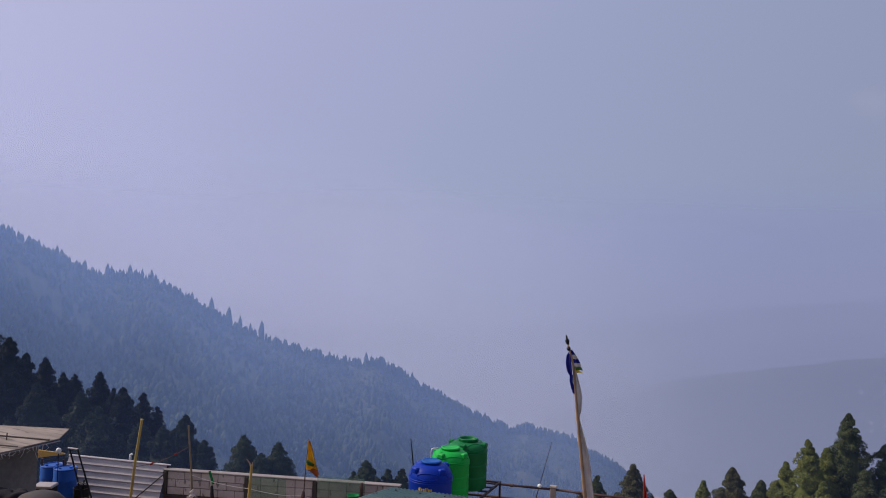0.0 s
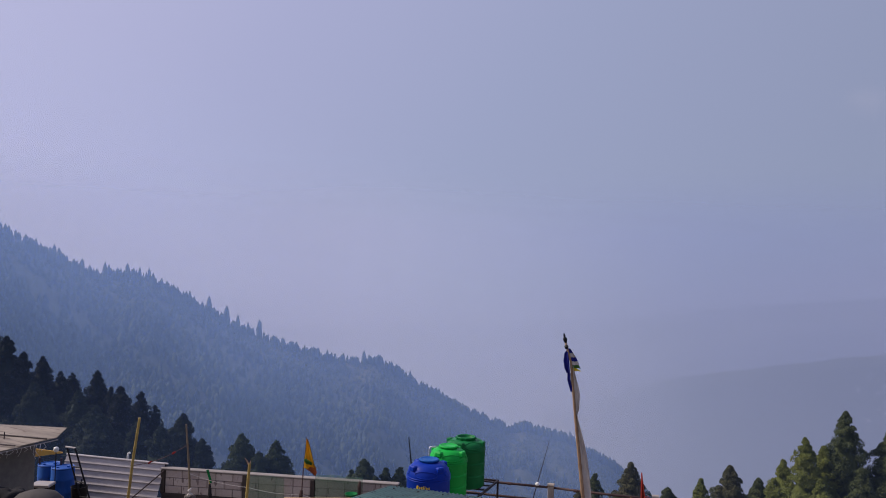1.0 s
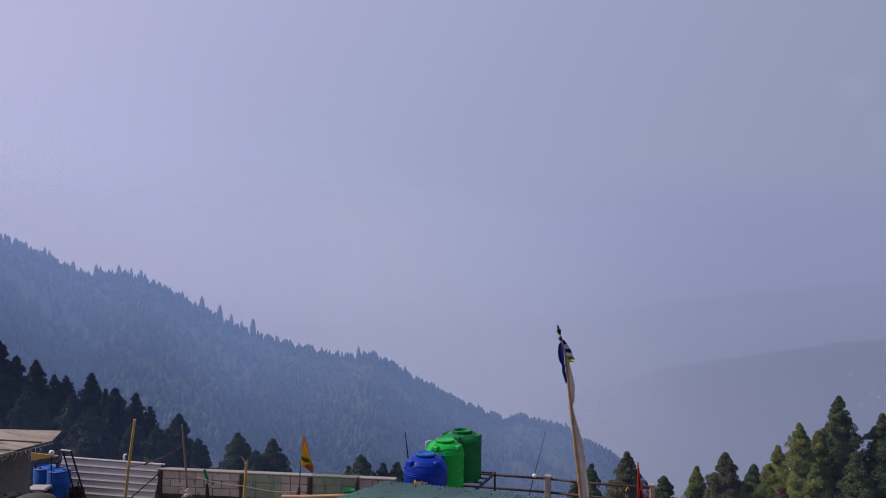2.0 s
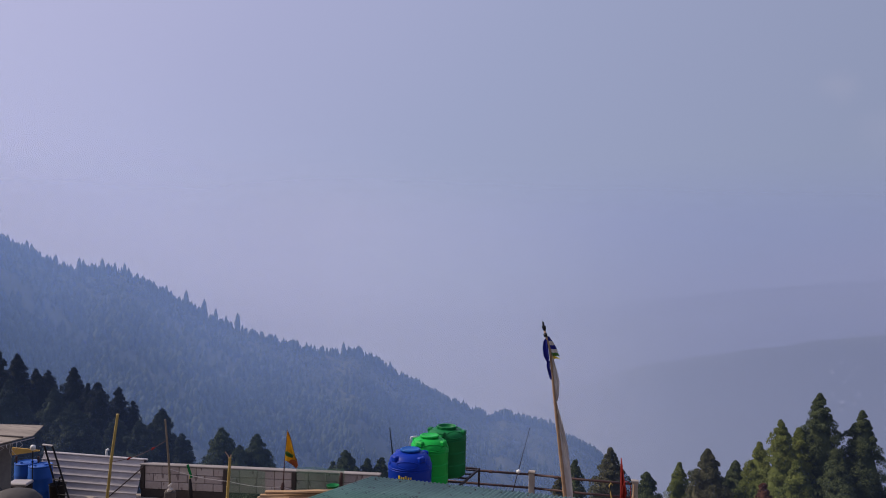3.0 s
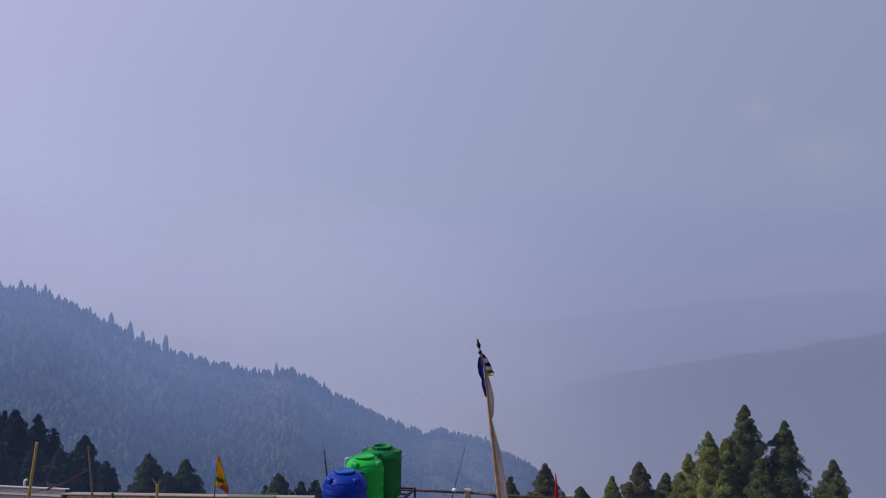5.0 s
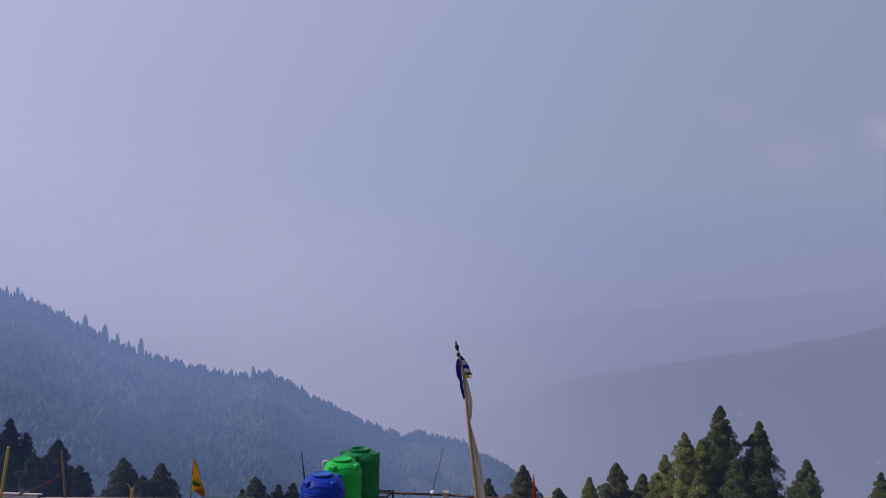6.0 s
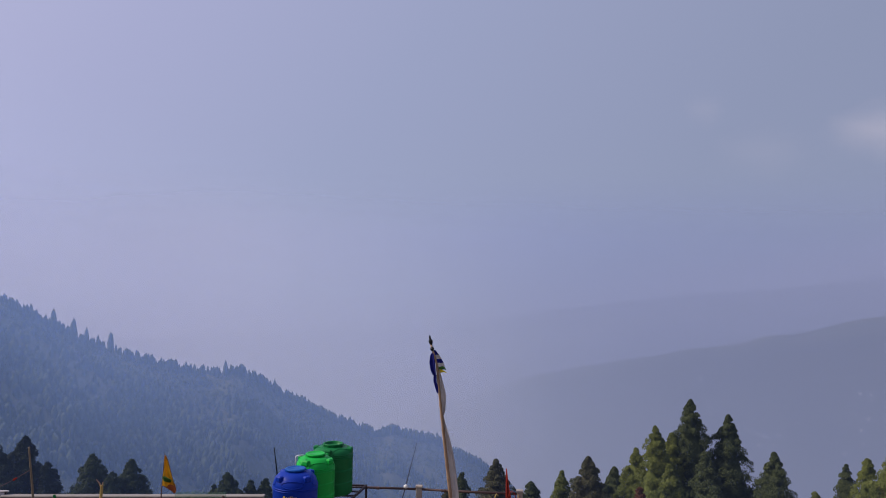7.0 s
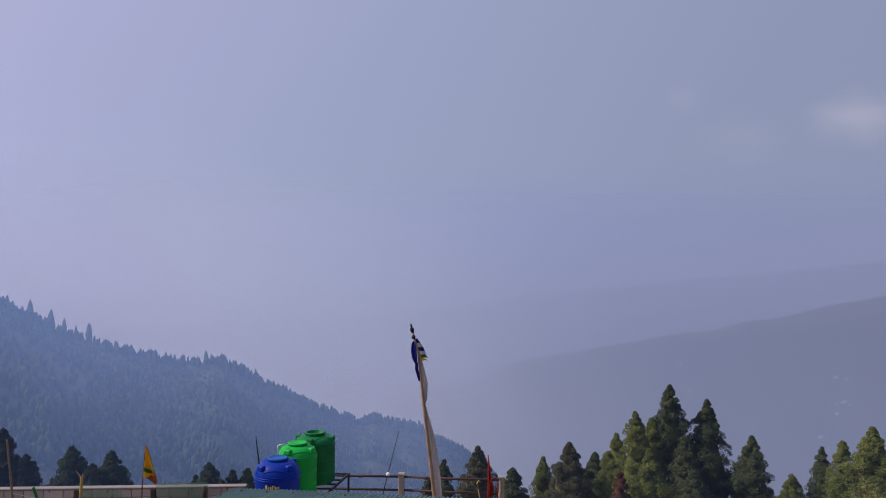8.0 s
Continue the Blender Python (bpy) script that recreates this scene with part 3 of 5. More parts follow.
# ---- woods on the far ridge ----
def build_woods():
    rng = np.random.default_rng(4)
    k = 7
    unit = [(0.40, 0.0), (0.5, 0.2), (0.43, 0.5), (0.27, 0.78)]
    V, F, at = [], [], 0

    def plant(x, y, z, h, w):
        nonlocal at
        ang = rng.uniform(0, 6.28)
        pts = []
        for rr, zz in unit:
            for i in range(k):
                a = ang + math.tau * i / k
                q = w * rr * rng.uniform(0.75, 1.25)
                pts.append((x + q * math.cos(a), y + q * math.sin(a), z + h * zz * rng.uniform(0.94, 1.06)))
        pts.append((x + rng.uniform(-.05, .05) * w, y, z + h))
        V.extend(pts)
        for j in range(3):
            for i in range(k):
                a, b = at + j * k + i, at + j * k + (i + 1) % k
                F.append((a, b, b + k))
                F.append((a, b + k, a + k))
        for i in range(k):
            F.append((at + 3 * k + i, at + 3 * k + (i + 1) % k, at + 4 * k))
        at += 4 * k + 1

    rc_of = lambda a: float(crest_distance(a))

    def spot(a, r, h, w):
        x, y = r * math.sin(radians(a)), r * math.cos(radians(a))
        plant(x, y, land(x, y) - 3.0, h, w)

    def crest_tree(a, tip, slim, back=0.0):
        """A tree on the crest whose top stands at the elevation tip."""
        r = rc_of(a) - 6 + back
        x, y = r * math.sin(radians(a)), r * math.cos(radians(a))
        z = land(x, y) - 3.0
        h = max(9.0, 6.2 + r * math.tan(radians(tip)) - z)
        plant(x, y, z, h, h * slim)

    # single tall trees that stand out over the crest: azimuth, elevation of the top
    for a, tip in ((-27.1, 0.64), (-26.0, 0.32), (-25.7, 0.1), (-24.3, -0.59), (-22.9, -0.77), (-22.65, -0.9), (-21.5, -0.81), (-20.7, -1.05), (-20.1, -1.1),
                   (-17.4, -2.6), (-16.1, -2.93), (-15.7, -3.7), (-14.9, -3.58), (-14.1, -4.2), (-13.4, -4.7), (-12.6, -4.54), (-5.1, -6.6), (-1.7, -7.95), (3.7, -10.6), (10.0, -11.7)):
        crest_tree(a, tip + 0.08, rng.uniform(0.26, 0.36))
    # along the crest: a close row, more even towards the lower end
    a = -36.0
    while a < 17:
        uneven = np.interp(a, [-30, -12, -8, 15], [0.30, 0.28, 0.30, 0.24])
        crest_tree(a, float(crest_el(a)) + 0.2 - rng.uniform(0, 1) ** 1.4 * uneven * 1.5, rng.uniform(0.28, 0.46), rng.uniform(-20, 6))
        a += rng.uniform(0.06, 0.22) * 1150 / rc_of(a) * 1.1
    # over the face of the hill, with clearings
    for _ in range(15000):
        a = rng.uniform(-34, 19)
        rc = rc_of(a)
        r = rc * (0.47 + 0.515 * rng.random() ** 0.8)
        x, y = r * math.sin(radians(a)), r * math.cos(radians(a))
        if noise.noise((x * 0.008, y * 0.008, 21)) > 0.24 and rng.random() < 0.88:
            continue
        h = rng.uniform(10, 22) if r < 0.9 * rc else rng.uniform(6, 11)
        spot(a, r, h, h * rng.uniform(0.38, 0.6))
    me = tri_mesh("far_woods", V, F, M_WOODS)
    tagged(new("far_woods", me), "dense dark conifer forest on a misty mountain ridge", "forest", kind="stuff")


build_woods()


def build_villages():
    rng = np.random.default_rng(9)
    bm = bmesh.new()
    made = 0
    while made < 290:
        a, r = rng.uniform(12, 47), rng.uniform(2920, 3390)
        x, y = r * math.sin(radians(a)), r * math.cos(radians(a))
        if noise.noise((x * 0.005, y * 0.005, 40)) < 0.14:
            continue
        z = height_at(x, y)
        s = rng.uniform(6, 11) * (1.5 if rng.random() < 0.15 else 1)
        t = Matrix.Translation((x, y, z + 3)) @ Matrix.Rotation(rng.uniform(0, 3), 4, "Z") @ Matrix.Diagonal((s, s * 0.7, rng.uniform(5, 9), 1))
        bmesh.ops.create_cube(bm, size=1, matrix=t)
        made += 1
    part("far_houses", bm, M_HOUSE, None, "pale village houses scattered over a misty far mountainside")
    tagged(bpy.data.objects["far_houses"], category="village", kind="stuff")


build_villages()


# ---- cedars ----
def crown_mesh(seed, height, radius, reach, mat, dense=1.0, power=0.62, fine=False):
    """A cedar's crown: clumps of small leaves round a conical core. radius: metres, reach metres below the top."""
    rng = np.random.default_rng(seed)
    bare = 0.12 * height
    length = height - bare

    def rad(d, ang):
        base = radius * np.minimum((d / reach), 2.2) ** power
        lobes = 1 + 0.16 * np.sin(3 * ang + d * 0.9 + seed) + 0.13 * np.sin(5 * ang - d * 1.9 + 2 * seed) + 0.12 * np.sin(d * 2.6 + 2 * ang + seed)
        return base * lobes

    n = int(330 * dense * (radius / 1.6) ** 0.8)
    d = length * rng.random(n) ** 1.15
    d[: n // 2] = np.minimum(length, 11.0) * rng.random(n // 2)
    ang = rng.uniform(0, math.tau, n)
    shell = rng.uniform(0.62, 1.02, n)
    rr = rad(d, ang) * shell
    c = np.c_[rr * np.cos(ang), rr * np.sin(ang), height - d - 0.12 * rr]
    size = rng.uniform(0.30, 0.72, n) * (0.28 + 0.72 * np.minimum(1, d / 3))
    m = 190 if fine else 130
    u = rng.normal(size=(n, m, 3))
    u /= np.linalg.norm(u, axis=2, keepdims=True)
    u[..., 2] = np.abs(u[..., 2]) * 1.1 - 0.3
    u += np.c_[np.cos(ang), np.sin(ang), np.full(n, 0.1)][:, None, :] * 0.45
    u /= np.linalg.norm(u, axis=2, keepdims=True)
    p = c[:, None, :] + u * size[:, None, None] * rng.uniform(0.72, 1.0, (n, m, 1)) * np.array([1, 1, 0.9])
    side = np.cross(u, rng.normal(size=(n, m, 3)))
    side /= np.linalg.norm(side, axis=2, keepdims=True)
    out = np.cross(side, u) + 0.45 * u + rng.normal(scale=0.22, size=(n, m, 3)) + np.array([0, 0, 0.15])
    out /= np.linalg.norm(out, axis=2, keepdims=True)
    L = rng.uniform(0.13, 0.27, (n, m, 1)) * (0.50 if fine else 0.66)
    a, b, t = p + side * L * 0.42, p - side * L * 0.42, p + out * L
    V = np.stack([a, b, t], 2).reshape(-1, 3)
    T = np.arange(len(V)).reshape(-1, 3)
    # the inner mass of twigs
    ks, kr = 14, 22
    ds = np.linspace(0.25, length, kr)
    angs = np.linspace(0, math.tau, ks, endpoint=False)
    D, A = np.meshgrid(ds, angs, indexing="ij")
    R = rad(D, A) * 0.66 * rng.uniform(0.85, 1.12, D.shape)
    core = np.c_[(R * np.cos(A)).ravel(), (R * np.sin(A)).ravel(), (height - D).ravel()]
    ct = []
    for i in range(kr - 1):
        for j in range(ks):
            q0, q1 = i * ks + j, i * ks + (j + 1) % ks
            ct += [(q0, q0 + ks, q1 + ks), (q0, q1 + ks, q1)]
    ct = np.array(ct) + len(V)
    return tri_mesh("crown", np.r_[V, core], np.r_[T, ct], mat)


def cedar(seed, az, r, top_el, radius, reach, mat, label, group, dense=1.0, power=0.62, fine=False):
    x, y = r * math.sin(radians(az)), r * math.cos(radians(az))
    z = height_at(x, y) - 0.3
    top = 6.2 + r * math.tan(radians(top_el))
    h = top - z
    tree = thing("cedar_tree", pose(x, y, z), label, "tree", group)
    lean = 0.15
    part("trunk", tube([(0, 0, 0), (lean * 0.5, 0, h * 0.5), (0, 0, h * 0.97)], [0.42, 0.26, 0.04], 10), M_BARK, tree, smooth=True)
    put("crown", crown_mesh(seed, h, radius, reach, mat, dense, power, fine), tree)
    return tree


RIGHT = [(14.2, 66, -13.3, 1.5, 3.4, 3), (16.75, 70, -14.7, 1.35, 3, 2), (18.9, 72, -13.9, 0.95, 3.4, 1), (20.8, 68, -12.85, 1.9, 4.2, 3),
         (22.6, 76, -13.4, 1.5, 3.5, 2), (24.1, 70, -12.1, 1.35, 4, 1), (25.4, 66, -10.5, 1.15, 4, 1), (26.55, 68, -10.9, 1.5, 4, 1),
         (27.75, 69, -8.6, 1.55, 4.6, 2), (26.4, 62, -13.0, 1.6, 4, 1), (28.7, 66, -12.0, 1.4, 3.5, 2), (30.2, 70, -9.45, 1.55, 4.6, 2),
         (33.1, 68, -11.6, 1.6, 4.6, 2), (35.6, 66, -13.8, 1.3, 3, 1), (37.4, 74, -11.9, 0.85, 3.6, 2), (38.6, 68, -11.4, 1.2, 4, 1),
         (40.3, 58, -10.4, 1.9, 4.5, 1), (42.6, 60, -10.6, 2.0, 4.5, 1), (11.75, 60, -14.3, 0.75, 3.2, 2), (10.6, 60, -15.5, 0.7, 2.4, 3), (29.4, 58, -14.2, 1.5, 3.5, 2), (45.5, 60, -10.0, 2.0, 4.5, 2)]
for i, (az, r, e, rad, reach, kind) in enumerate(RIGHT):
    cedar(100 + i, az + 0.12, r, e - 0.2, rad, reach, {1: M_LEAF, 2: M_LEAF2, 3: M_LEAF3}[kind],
          {1: "yellow-green cedar below the terrace, sunlit tone in its leaf colour", 2: "tall deep-green cedar with a lumpy pointed crown",
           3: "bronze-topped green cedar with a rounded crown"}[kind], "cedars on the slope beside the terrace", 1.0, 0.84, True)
LEFT = [(-29.6, 112, -4.6, 2.9, 7), (-28.5, 106, -5.7, 2.5, 6), (-27.5, 118, -6.7, 2.0, 5), (-26.4, 120, -7.0, 1.9, 5), (-25.3, 116, -8.0, 1.9, 5),
        (-24.6, 120, -8.05, 1.3, 4), (-26.8, 96, -8.6, 2.6, 5), (-24.2, 98, -9.3, 2.3, 4.5), (-23.1, 118, -8.0, 1.9, 5), (-22.2, 116, -9.1, 1.3, 4), (-23.1, 90, -10.3, 2.9, 4.5),
        (-21.6, 108, -9.05, 1.8, 4.5), (-20.3, 110, -9.45, 1.6, 5), (-19.4, 110, -10.4, 1.4, 4), (-20.4, 88, -11.4, 2.2, 4),
        (-18.9, 86, -11.7, 2.2, 4), (-17.5, 90, -11.0, 2.2, 4.6), (-16.2, 88, -12.7, 1.9, 4), (-13.5, 86, -12.45, 2.3, 4.2), (-11.1, 86, -13.0, 1.9, 4.2),
        (-12.3, 84, -13.7, 1.9, 4), (-4.8, 80, -14.2, 1.6, 3), (-5.7, 80, -15.0, 1.1, 3), (-3.2, 80, -14.8, 1.1, 3), (-2.2, 80, -14.65, 1.1, 3), (-4.0, 78, -15.4, 1.5, 3)]
# the stand's shade is put into the leaf colours
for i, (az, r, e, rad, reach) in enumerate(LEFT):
    cedar(200 + i, az, r, e, rad, reach, M_LEAFD if az < -15 and r > 100 else M_LEAFN if az < -15 else M_LEAFM, "cedar in a close stand, shade painted into its dark leaves",
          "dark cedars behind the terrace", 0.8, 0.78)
cedar(300, 24.5, 60.5, -14.9, 0.42, 1.2, M_LEAFR, "slim young tree with rust-red leaves among the cedars", "cedars on the slope beside the terrace", 0.5)


def twiggy_tree():
    """A thin tree with bare forked twigs and a few pale leaves, close to the terrace."""
    rng = random.Random(12)
    x, y = 40 * math.sin(radians(40.6)), 40 * math.cos(radians(40.6))
    z = height_at(x, y) - 0.3
    h = 6.2 + 40 * math.tan(radians(-12.9)) - z
    tree = thing("young_tree", pose(x, y, z), "thin twiggy tree with sparse pale yellow leaves", "tree")
    part("trunk", tube([(0, 0, 0), (0.1, 0, h * 0.5), (0, 0, h - 1.8)], [0.14, 0.09, 0.05], 8), M_BARK, tree, smooth=True)
    twigs = bmesh.new()
    V, T = [], []
    for k in range(34):
        a = rng.uniform(0, math.tau)
        z0 = h - 1.8 - rng.uniform(0, 1.2)
        p = Vector((0.03, 0, z0))
        q = p + Vector((math.cos(a) * rng.uniform(0.3, 0.8), math.sin(a) * 0.7, rng.uniform(0.5, 1.3)))
        e = q + Vector((math.cos(a) * rng.uniform(0.1, 0.7), math.sin(a) * 0.4, rng.uniform(0.1, 0.6)))
        tube([p, q, e], [0.02, 0.012, 0.004], 5, twigs)
        for j in range(16):
            c = p.lerp(q, rng.uniform(0.4, 1)) if j % 2 else q.lerp(e, rng.random())
            c = c + Vector([rng.gauss(0, 0.10) for _ in range(3)])
            d = Vector([rng.gauss(0, 1) for _ in range(3)]).normalized() * rng.uniform(0.06, 0.11)
            s = d.cross(Vector([rng.gauss(0, 1) for _ in range(3)])).normalized() * 0.03
            T.append((len(V), len(V) + 1, len(V) + 2))
            V += [c + s, c - s, c + d]
    part("twigs", twigs, M_BARK, tree)
    put("leaves", tri_mesh("leaves", V, T, M_PALELEAF), tree, None, "sparse pale yellow leaves")


twiggy_tree()


# ---- terrace and lower roofs ----
def slab(name, corners, top, bottom, mat, label, category):
    bm = bmesh.new()
    lo = [bm.verts.new((x, y, bottom)) for x, y in corners]
    hi = [bm.verts.new((x, y, top)) for x, y in corners]
    n = len(corners)
    for k in range(n):
        bm.faces.new((lo[k], lo[(k + 1) % n], hi[(k + 1) % n], hi[k]))
    bm.faces.new(hi)
    bm.faces.new(lo[::-1])
    bmesh.ops.recalc_face_normals(bm, faces=bm.faces)
    bmesh.ops.bevel(bm, geom=[e for e in bm.edges if e.verts[0].co.z == top and e.verts[1].co.z == top], offset=0.015, segments=1, affect="EDGES")
    ob = part(name, bm, mat, None, label)
    return tagged(ob, category=category, kind="structure")


slab("floor_terrace", [(-16, 9), (-1.05, 9), (-1.05, 19.32), (-16, 21.2)], 0.0, -0.22, M_CONC, "worn pinkish concrete rooftop terrace floor", "floor")
slab("wall_below_terrace", [(-15.9, 9.1), (-1.1, 9.1), (-1.1, 19.2), (-15.9, 21.1)], -0.225, -11, M_PLASTER, "grey plastered house wall under the terrace", "wall")
slab("floor_lower_terrace", [(-1.0, 14.8), (7.3, 12.6), (7.4, 22.6), (-1.0, 25.1)], -1.4, -1.6, M_CONC, "worn concrete lower terrace floor", "floor")
slab("wall_below_lower_terrace", [(-0.95, 15), (7.2, 12.8), (7.25, 22.5), (-0.95, 24.9)], -1.605, -12, M_PLASTER, "grey plastered house wall under the lower terrace", "wall")


def block_wall():
    wall = thing("wall_parapet", pose(-6.72, 19.78, 0, 0, 0, -7.4), "low cement-block parapet wall with dark stains", "wall", kind="structure")
    part("core", box(5.98, 0.11, 0.78, (2.99, 0.08, 0.392), 0.004), M_MORTAR, wall, "recessed grey mortar")
    for x0, x1, m in ((0.0, 2.2, M_DAMP), (2.203, 3.93, M_DAMP), (3.933, 5.98, M_DAMP)):
        part("wall_foot", box(x1 - x0, 0.16, 0.20, ((x0 + x1) / 2, 0.07, 0.10), 0.008), m, wall, "damp dark foot of the wall")
    part("coping", box(6.06, 0.19, 0.04, (2.99, 0.07, 0.803), 0.012), M_COPING, wall, "pale cement coping")
    for x0 in (0.03, 3.89, 2.16):
        part("pier", box(0.10, 0.19, 0.575, (x0, 0.06, 0.49), 0.01), M_DAMP, wall, "dark stained pier")
    meshes = {}
    rng = random.Random(3)
    for row in range(3):
        a = 0.09
        while a < 5.9:
            b = min((a + 0.22) if (row % 2 and a < 0.1) else a + 0.44, 5.95)
            for p in (2.16, 3.89):       # stop at the piers
                if a < p - 0.05 < b:
                    b = p - 0.055
            for p in (2.16, 3.89):
                if p - 0.06 <= a < p + 0.055:
                    a = p + 0.055
                    b = max(b, a + 0.3)
            w = round(b - a - 0.014, 3)
            if w > 0.06:
                key = w
                if key not in meshes:
                    me = bpy.data.meshes.new("block")
                    bm = box(w, 0.15, 0.180, (0, 0, 0), 0.009)
                    bm.to_mesh(me)
                    bm.free()
                    me.materials.append(M_BLOCK)
                    meshes[key] = me
                put("block", meshes[key], wall, pose((a + b) / 2, 0.075 + rng.uniform(-0.006, 0.004), 0.298 + row * 0.192, 0, 0, rng.uniform(-0.6, 0.6)))
            a = b
    # green shade nets hung over the wall
    for x0, x1, top, rise in ((2.22, 3.20, 0.80, 0.0), (3.96, 5.15, 0.80, 0.14)):
        net = thing("shade_net", pose(-6.72, 19.78, 0, 0, 0, -7.4) @ pose(0, -0.075, 0), "thin green shade net hung over the block parapet", "net", "green nets on the parapet")
        cloth("mesh", [(x0, x1, top + rise), (x0 + 0.02, x1 - 0.01, 0.55), (x0 - 0.02, x1 + 0.02, 0.3), (x0, x1 - 0.03, 0.02)], M_NET, net, ripple=0.03, seed=x0)
    return wall


def ribbed_sheet(width, length, pitch, depth, wave=True, steps=6, thick=0.004):
    """A corrugated sheet: ribs run along y, from 0 to length; the waves go along x."""
    bm = bmesh.new()
    xs, zs = [], []
    if wave:
        n = max(2, int(width / pitch * steps))
        for i in range(n + 1):
            x = width * i / n
            xs.append(x)
            zs.append(depth / 2 * math.sin(math.tau * x / pitch))
    else:
        x = 0.0
        while x < width - 1e-6:
            for dx, z in ((0, 0), (0.80 * pitch, 0), (0.86 * pitch, depth), (0.94 * pitch, depth), (0.999 * pitch, 0)):
                if x + dx <= width:
                    xs.append(x + dx)
                    zs.append(z)
            x += pitch
    rows = []
    for y in (0, length):
        rows.append(([bm.verts.new((x, y, z)) for x, z in zip(xs, zs)], [bm.verts.new((x, y, z - thick)) for x, z in zip(xs, zs)]))
    (t0, b0), (t1, b1) = rows
    for i in range(len(xs) - 1):
        bm.faces.new((t0[i], t0[i + 1], t1[i + 1], t1[i]))
        bm.faces.new((b0[i], b1[i], b1[i + 1], b0[i + 1]))
        bm.faces.new((t0[i], b0[i], b0[i + 1], t0[i + 1]))
        bm.faces.new((t1[i], t1[i + 1], b1[i + 1], b1[i]))
    bm.faces.new((t0[0], t1[0], b1[0], b0[0]))
    bm.faces.new((t0[-1], b0[-1], b1[-1], t1[-1]))
    return bm


def tin_fence():
    """Pale sheets laid on edge against the parapet's line, ribs level, leaning back."""
    fence = thing("tin_sheet_fence", pose(-9.35, 19.72, 0.07, 0, 2.3, -5.5), "pale zinc sheets with level ribs leaning back as a fence", "fence")
    # waves along the height, ribs along the fence
    turn = Matrix.Translation((0, 0.02, 0.03)) @ Matrix.Rotation(radians(66), 4, "X") @ Matrix(((0, 1, 0, 0), (1, 0, 0, 0), (0, 0, 1, 0), (0, 0, 0, 1)))
    part("sheet", ribbed_sheet(0.99, 2.60, 0.165, 0.036, False), M_TIN, fence, at=turn)
    part("batten", tube([(1.93, -0.04, 0.06), (2.30, 0.10, 0.43), (2.66, 0.24, 0.80)], 0.016, 6), M_STEEL, fence, "thin dark rod lying across the sheets")
    part("top_rail", box(2.7, 0.05, 0.035, (1.33, 0.44, 0.93), 0.008), M_TIN, fence, "pale rail along the top")
    for x in (0.2, 1.4, 2.6):
        part("post", box(0.05, 0.05, 0.93, (x, 0.46, 0.465), 0.006), M_STEEL, fence)
    return fence


def green_roof_house():
    at = pose(-0.73, 14.3, 2.1, 0, 0, -18.5)
    house = thing("house", at, "house with a faded green corrugated tin roof below the terrace", "house")
    slope = math.atan(0.144)
    part("wall", box(3.5, 8.2, 9.0, (2.0, -4.6, -4.75), 0.02), M_PLASTER, house, "grey plastered wall")
    roof = part("roof", box(3.9, 8.8, 0.05, (1.97, -4.42, 0.0), 0.01, Matrix.Rotation(-slope, 4, "X")), M_STEEL, house, "dark roof boarding")
    roof.location.z = 4.42 * math.tan(slope) - 0.06
    me = {}
    for j in range(3):
        for i in range(5):
            w = 0.836
            bm = ribbed_sheet(w, 3.1, 0.076, 0.026)
            put_at = Matrix.Rotation(-slope, 4, "X") @ pose(i * 0.798, -3.05 - j * 2.95, 0.004 * j + 0.003 * (i % 2) + 0.01)
            if j == 0:
                put_at = put_at @ Matrix.Translation((0, 0.0 + 0.02 * ((i * 7) % 3), 0))
            sheet = part("roof_sheet", bm, M_ROOFG, house, "faded green corrugated sheet", True, put_at)
    for k in range(9):
        part("roof_screw", lathe([(0, 0.02), (0.012, 0.018), (0.018, 0.0)], 8), M_STEEL, house,
             at=Matrix.Rotation(-slope, 4, "X") @ pose(0.2 + k * 0.456, -0.3, 0.018))
    part("ridge_cap", box(4.05, 0.3, 0.03, (2.0, -8.9, 1.36), 0.01), M_ROOFG, house)
    low = thing("lean_to_roof", pose(3.12, 13.0, 2.0, 0, 0, -18.5), "faded red corrugated tin lean-to roof beside the green one", "roof")
    part("roof_sheet", ribbed_sheet(1.52, 3.6, 0.076, 0.018), M_ROOFP, low, smooth=True, at=Matrix.Rotation(-slope, 4, "X") @ pose(0.06, -3.72, 0))
    part("rafter", box(1.5, 0.08, 0.08, (0.8, -0.4, -0.06), 0.01), M_STEEL, low)
    for x in (0.15, 1.45):
        part("post", box(0.09, 0.09, 3.3, (x, -0.4, -1.75), 0.01), M_STEEL, low)


